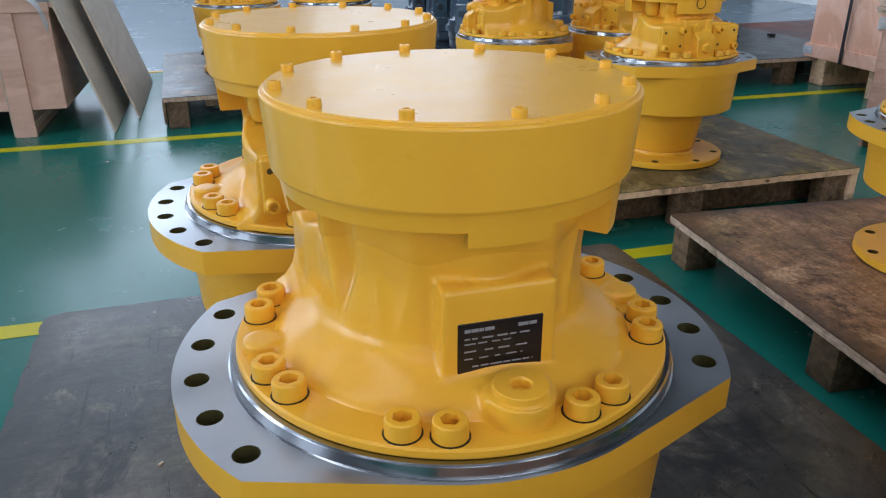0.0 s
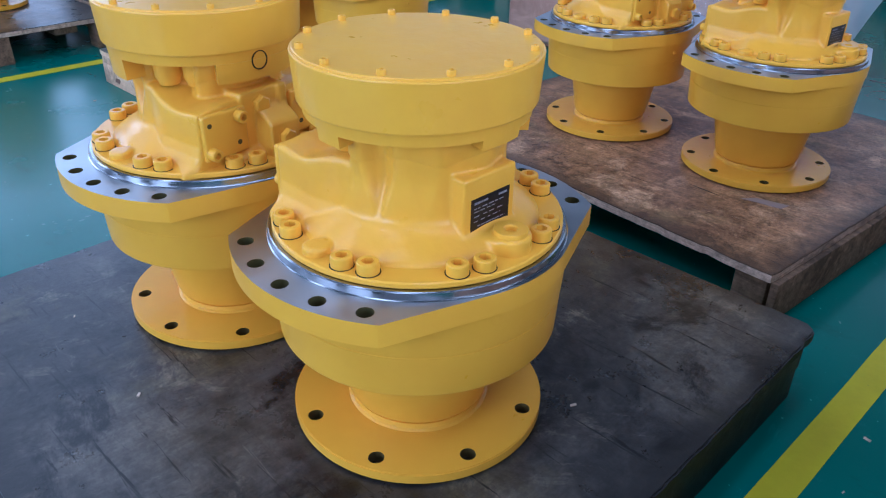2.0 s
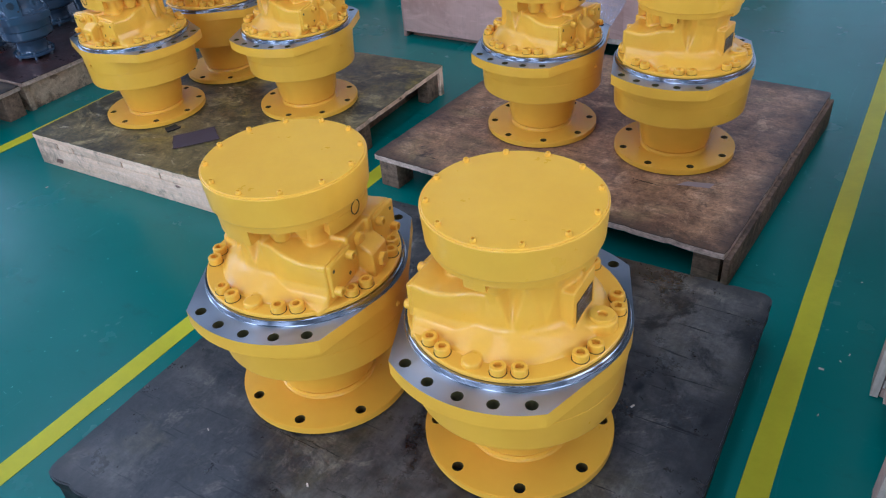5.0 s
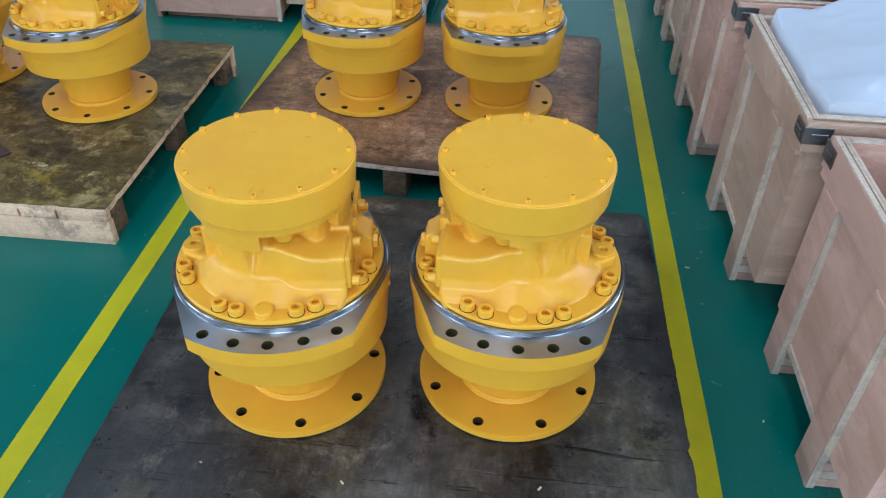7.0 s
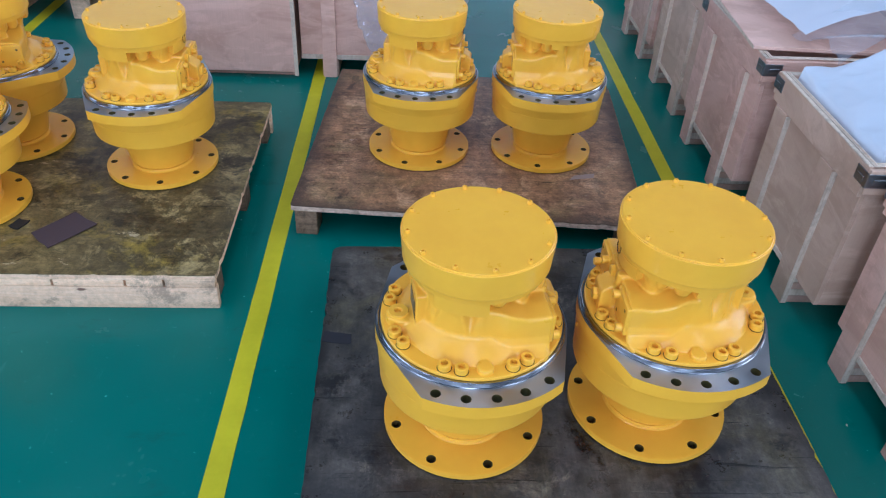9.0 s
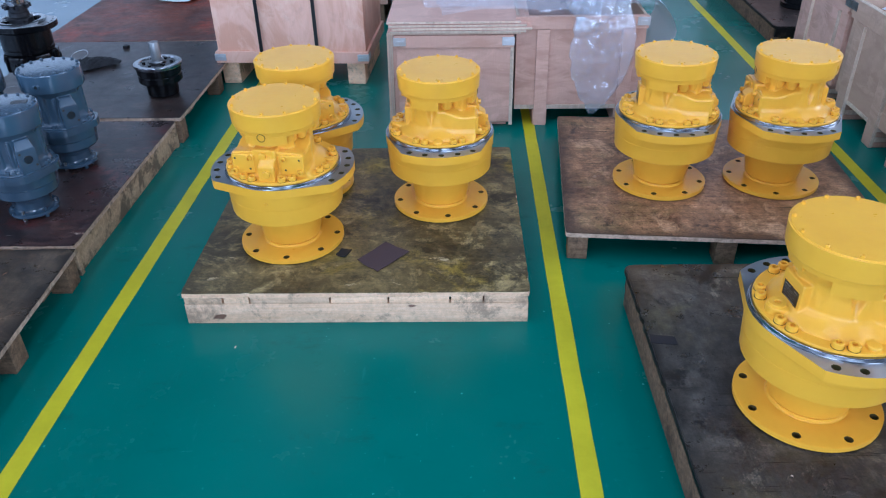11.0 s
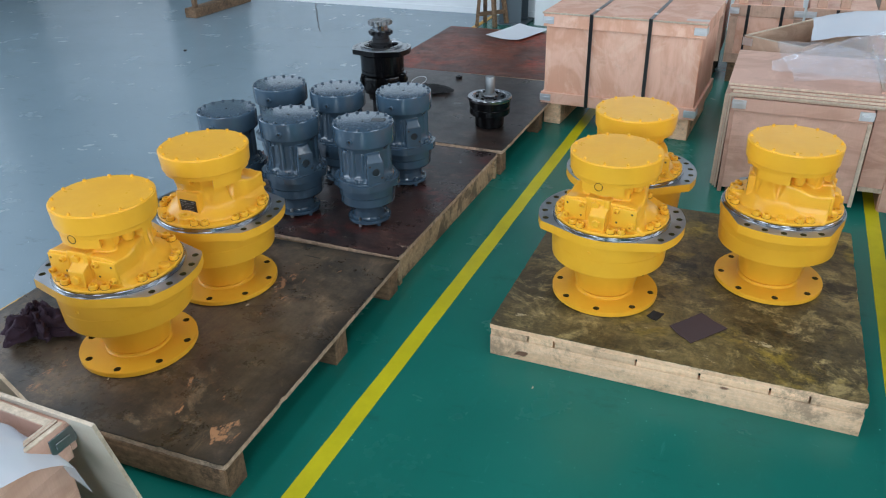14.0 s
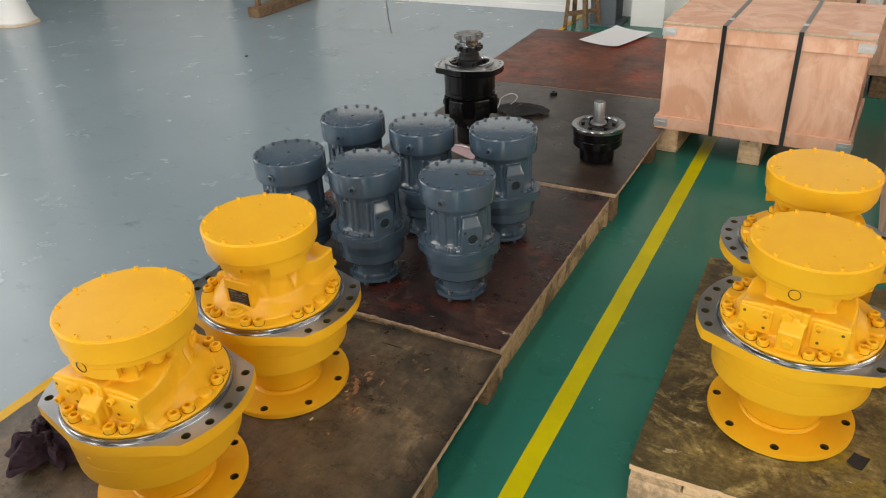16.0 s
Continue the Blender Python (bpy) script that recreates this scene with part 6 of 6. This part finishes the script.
flat_piece("paper_sheet", "curled white paper sheet on a rust red pallet", "paper", ((-4.285, 3.36), (-4.00, 3.28), (-3.877, 3.70), (-4.16, 3.80)), 0.1308, 0.0008, PAPER, 0.016)
flat_piece("paper_sheet", "pink paper slip between the grey motors", "paper", ((-4.265, 1.375), (-4.09, 1.292), (-4.045, 1.385), (-4.215, 1.448)), 0.1346, 0.0006, Mat("pink_paper", (0.42, 0.30, 0.33), 0.7).m)
crumple("rag", "black oily rag lying beside the gear motor", "rag", lambda u, v: (
    -4.12 + (0.008 + 0.085 * u) * (1 + 0.3 * math.sin(12.566 * v + 1)) * math.cos(6.2832 * v) * 1.25, 1.95 + (0.008 + 0.085 * u) * (1 + 0.25 * math.sin(18.85 * v)) * math.sin(6.2832 * v), 0.146 + 0.028 * (1 - u * u)), 20, 60, CLOTH_BLACK, 0.009, 26.0, 31.0)
def wire(name, label, pts, r, mat):
    """A thin bent wire along a smooth curve."""
    cu = bpy.data.curves.new(name, "CURVE")
    cu.dimensions, cu.bevel_depth, cu.bevel_resolution = "3D", r, 2
    sp = cu.splines.new("NURBS")
    sp.points.add(len(pts) - 1)
    for p, q in zip(sp.points, pts):
        p.co = (*q, 1)
    sp.use_endpoint_u, sp.order_u = True, 3
    cu.materials.append(mat)
    return tagged(new(name, cu), label, "wire")


wire("wire", "bent pale wire lying on a black rag", [(-4.24, 1.86, 0.140), (-4.22, 1.90, 0.165), (-4.25, 1.98, 0.190), (-4.20, 2.05, 0.200), (-4.15, 2.00, 0.185), (-4.17, 1.93, 0.178)], 0.0022, CHROME)
wire("wire", "short bent wire beside the gear motor", [(-4.30, 1.42, 0.1365), (-4.25, 1.39, 0.150), (-4.20, 1.41, 0.142), (-4.15, 1.385, 0.150), (-4.11, 1.41, 0.137)], 0.0022, CHROME)
part_ob = part("nut", lathe([(0.010, 0.0), (0.022, 0.0), (0.022, 0.016), (0.010, 0.016), (0.010, 0.0)], 6, m=pose(-4.06, 2.27, 0.1344)), DARK_METAL)
tagged(part_ob, "dark hexagon nut lying on a pallet", "nut")
# A small dark pebble, given the shape of a hexagonal ring.
tagged(part("nut", lathe([(0.006, 0.0), (0.013, 0.0), (0.013, 0.010), (0.006, 0.010), (0.006, 0.0)], 6, m=pose(-6.6, 2.68, 0.0002)), DARK_METAL), "small dark pebble on the grey floor, drawn as a hexagonal ring", "nut")
rnd = random.Random(21)
bm = bmesh.new()
for k in range(26):
    px, py, pz = rnd.choice(((rnd.uniform(-1.5, -0.45), rnd.uniform(-1.1, -0.06), 0.1347), (rnd.uniform(-3.1, -1.8), rnd.uniform(-1.6, -0.25), 0.0004), (rnd.uniform(-4.4, -3.45), rnd.uniform(-1.0, 0.9), 0.1268), (rnd.uniform(-0.33, -0.22), rnd.uniform(-1.0, 1.5), 0.0004)))
    a, l = rnd.uniform(0, 6.28), rnd.uniform(0.002, 0.006)
    n0 = len(bm.verts)
    box(bm, -l, l, -l * 0.4, l * 0.4, 0, 0.0016)
    bm.verts.ensure_lookup_table()
    bmesh.ops.transform(bm, matrix=pose(px, py, pz, 0, 0, math.degrees(a)), verts=bm.verts[n0:])
tagged(part("wood_chips", bm, PALE_EDGE), "tiny pale wood chips scattered about", "wood chips", kind="stuff")

# ---- far end of the hall ----
post = thing("steel_post", "grey steel post standing by the far wall", "post", pose(-4.43, 4.46, 0))
part("web", boxed(-0.006, 0.006, -0.09, 0.09, 0.012, TOP - 0.002), POST_GREY, post)
for y in (-0.10, 0.088):
    part("post_flange", boxed(-0.10, 0.10, y, y + 0.012, 0.012, TOP - 0.002), POST_GREY, post)
part("base_plate", boxed(-0.14, 0.14, -0.14, 0.14, 0, 0.0118), POST_GREY, post)
tagged(part("wall_pier", boxed(-4.22, -3.97, 4.40, HALL[3] - 0.002, 0, TOP - 0.002), WALL_WHITE), "white painted wall pier", "pier", kind="structure")
easel = thing("timber_trestle", "weathered timber trestle standing by a post", "trestle", pose(-4.62, 4.20, 0))
for (a, b) in (((-0.06, 0.0, 0.0), (0.02, 0.03, 0.95)), ((0.10, 0.02, 0.0), (0.04, 0.03, 0.95)), ((0.16, 0.16, 0.0), (0.06, 0.05, 0.9)), ((-0.05, 0.18, 0.0), (0.0, 0.06, 0.9))):
    part("leg", beam_between(bmesh.new(), a, b, 0.035, 0.03), PINE_DARK, easel)
part("rail", beam_between(bmesh.new(), (-0.06, 0.01, 0.10), (0.16, 0.12, 0.12), 0.03, 0.03), PINE_DARK, easel)
tr = thing("timber_beam", "heavy squared timber frame lying on the grey floor", "timber", pose(-7.38, 3.70, 0, 0, 0, -1))
part("sill", boxed(-0.065, 0.065, 0.0, 0.85, 0.0, 0.085, 0.006, 1), PINE_DARK, tr)
part("upright", boxed(-0.02, 0.02, 0.06, 0.10, 0.0855, 0.9, 0.003, 1), PINE_DARK, tr)
part("upright", boxed(-0.02, 0.02, 0.45, 0.49, 0.0855, 0.9, 0.003, 1), PINE_DARK, tr)
col = thing("round_column", "white round column with a flared base", "column", pose(-9.42, 2.85, 0), kind="structure")
part("shaft", lathe([(0.17, 0.0), (0.17, 0.03), (0.15, 0.05), (0.13, 0.14), (0.12, 0.16), (0.12, TOP - 0.003)], 40), WALL_WHITE, col)
part("skirt", lathe([(0.0, 0.0005), (0.19, 0.0005), (0.18, 0.02), (0.171, 0.022)], 40), PALE_EDGE, col)
tagged(part("baseboard", boxed(X0, -4.25, HALL[3] - 0.012, HALL[3] - 0.0005, 0.0, 0.05), WALL_WHITE), "white painted skirting along the wall", "skirting", kind="structure")

# dark pallet with black motors and a crate beyond the row of crates
pallet("pallet", "dark oil-stained pallet with black parts", ((-0.15, 2.62), (0.95, 2.60), 1.75), 0.12, PLY_DARK, PINE_DARK, "slab", 9)
for x, y in ((0.16, 3.08), (0.42, 2.86), (0.40, 3.20)):
    c = thing("black_motor_part", "short black cylindrical motor housing", "motor part", pose(x, y, 0.1204), "black housings on the dark pallet")
    part("rim", lathe([(0.0, 0.0), (0.115, 0.0), (0.12, 0.006), (0.12, 0.03), (0.105, 0.034)], 48), BLACK_PAINT, c)
    part("barrel", lathe([(0.10, 0.03), (0.102, 0.11), (0.095, 0.118), (0.06, 0.118), (0.055, 0.10), (0, 0.10)], 48), BLACK_PAINT, c)
closed_crate(pose(-0.12, 3.45, 0.1204), 0.9, 0.8, 0.05, 0.55, "plywood crate standing on a dark pallet", VENEER_PLAIN, (), "")
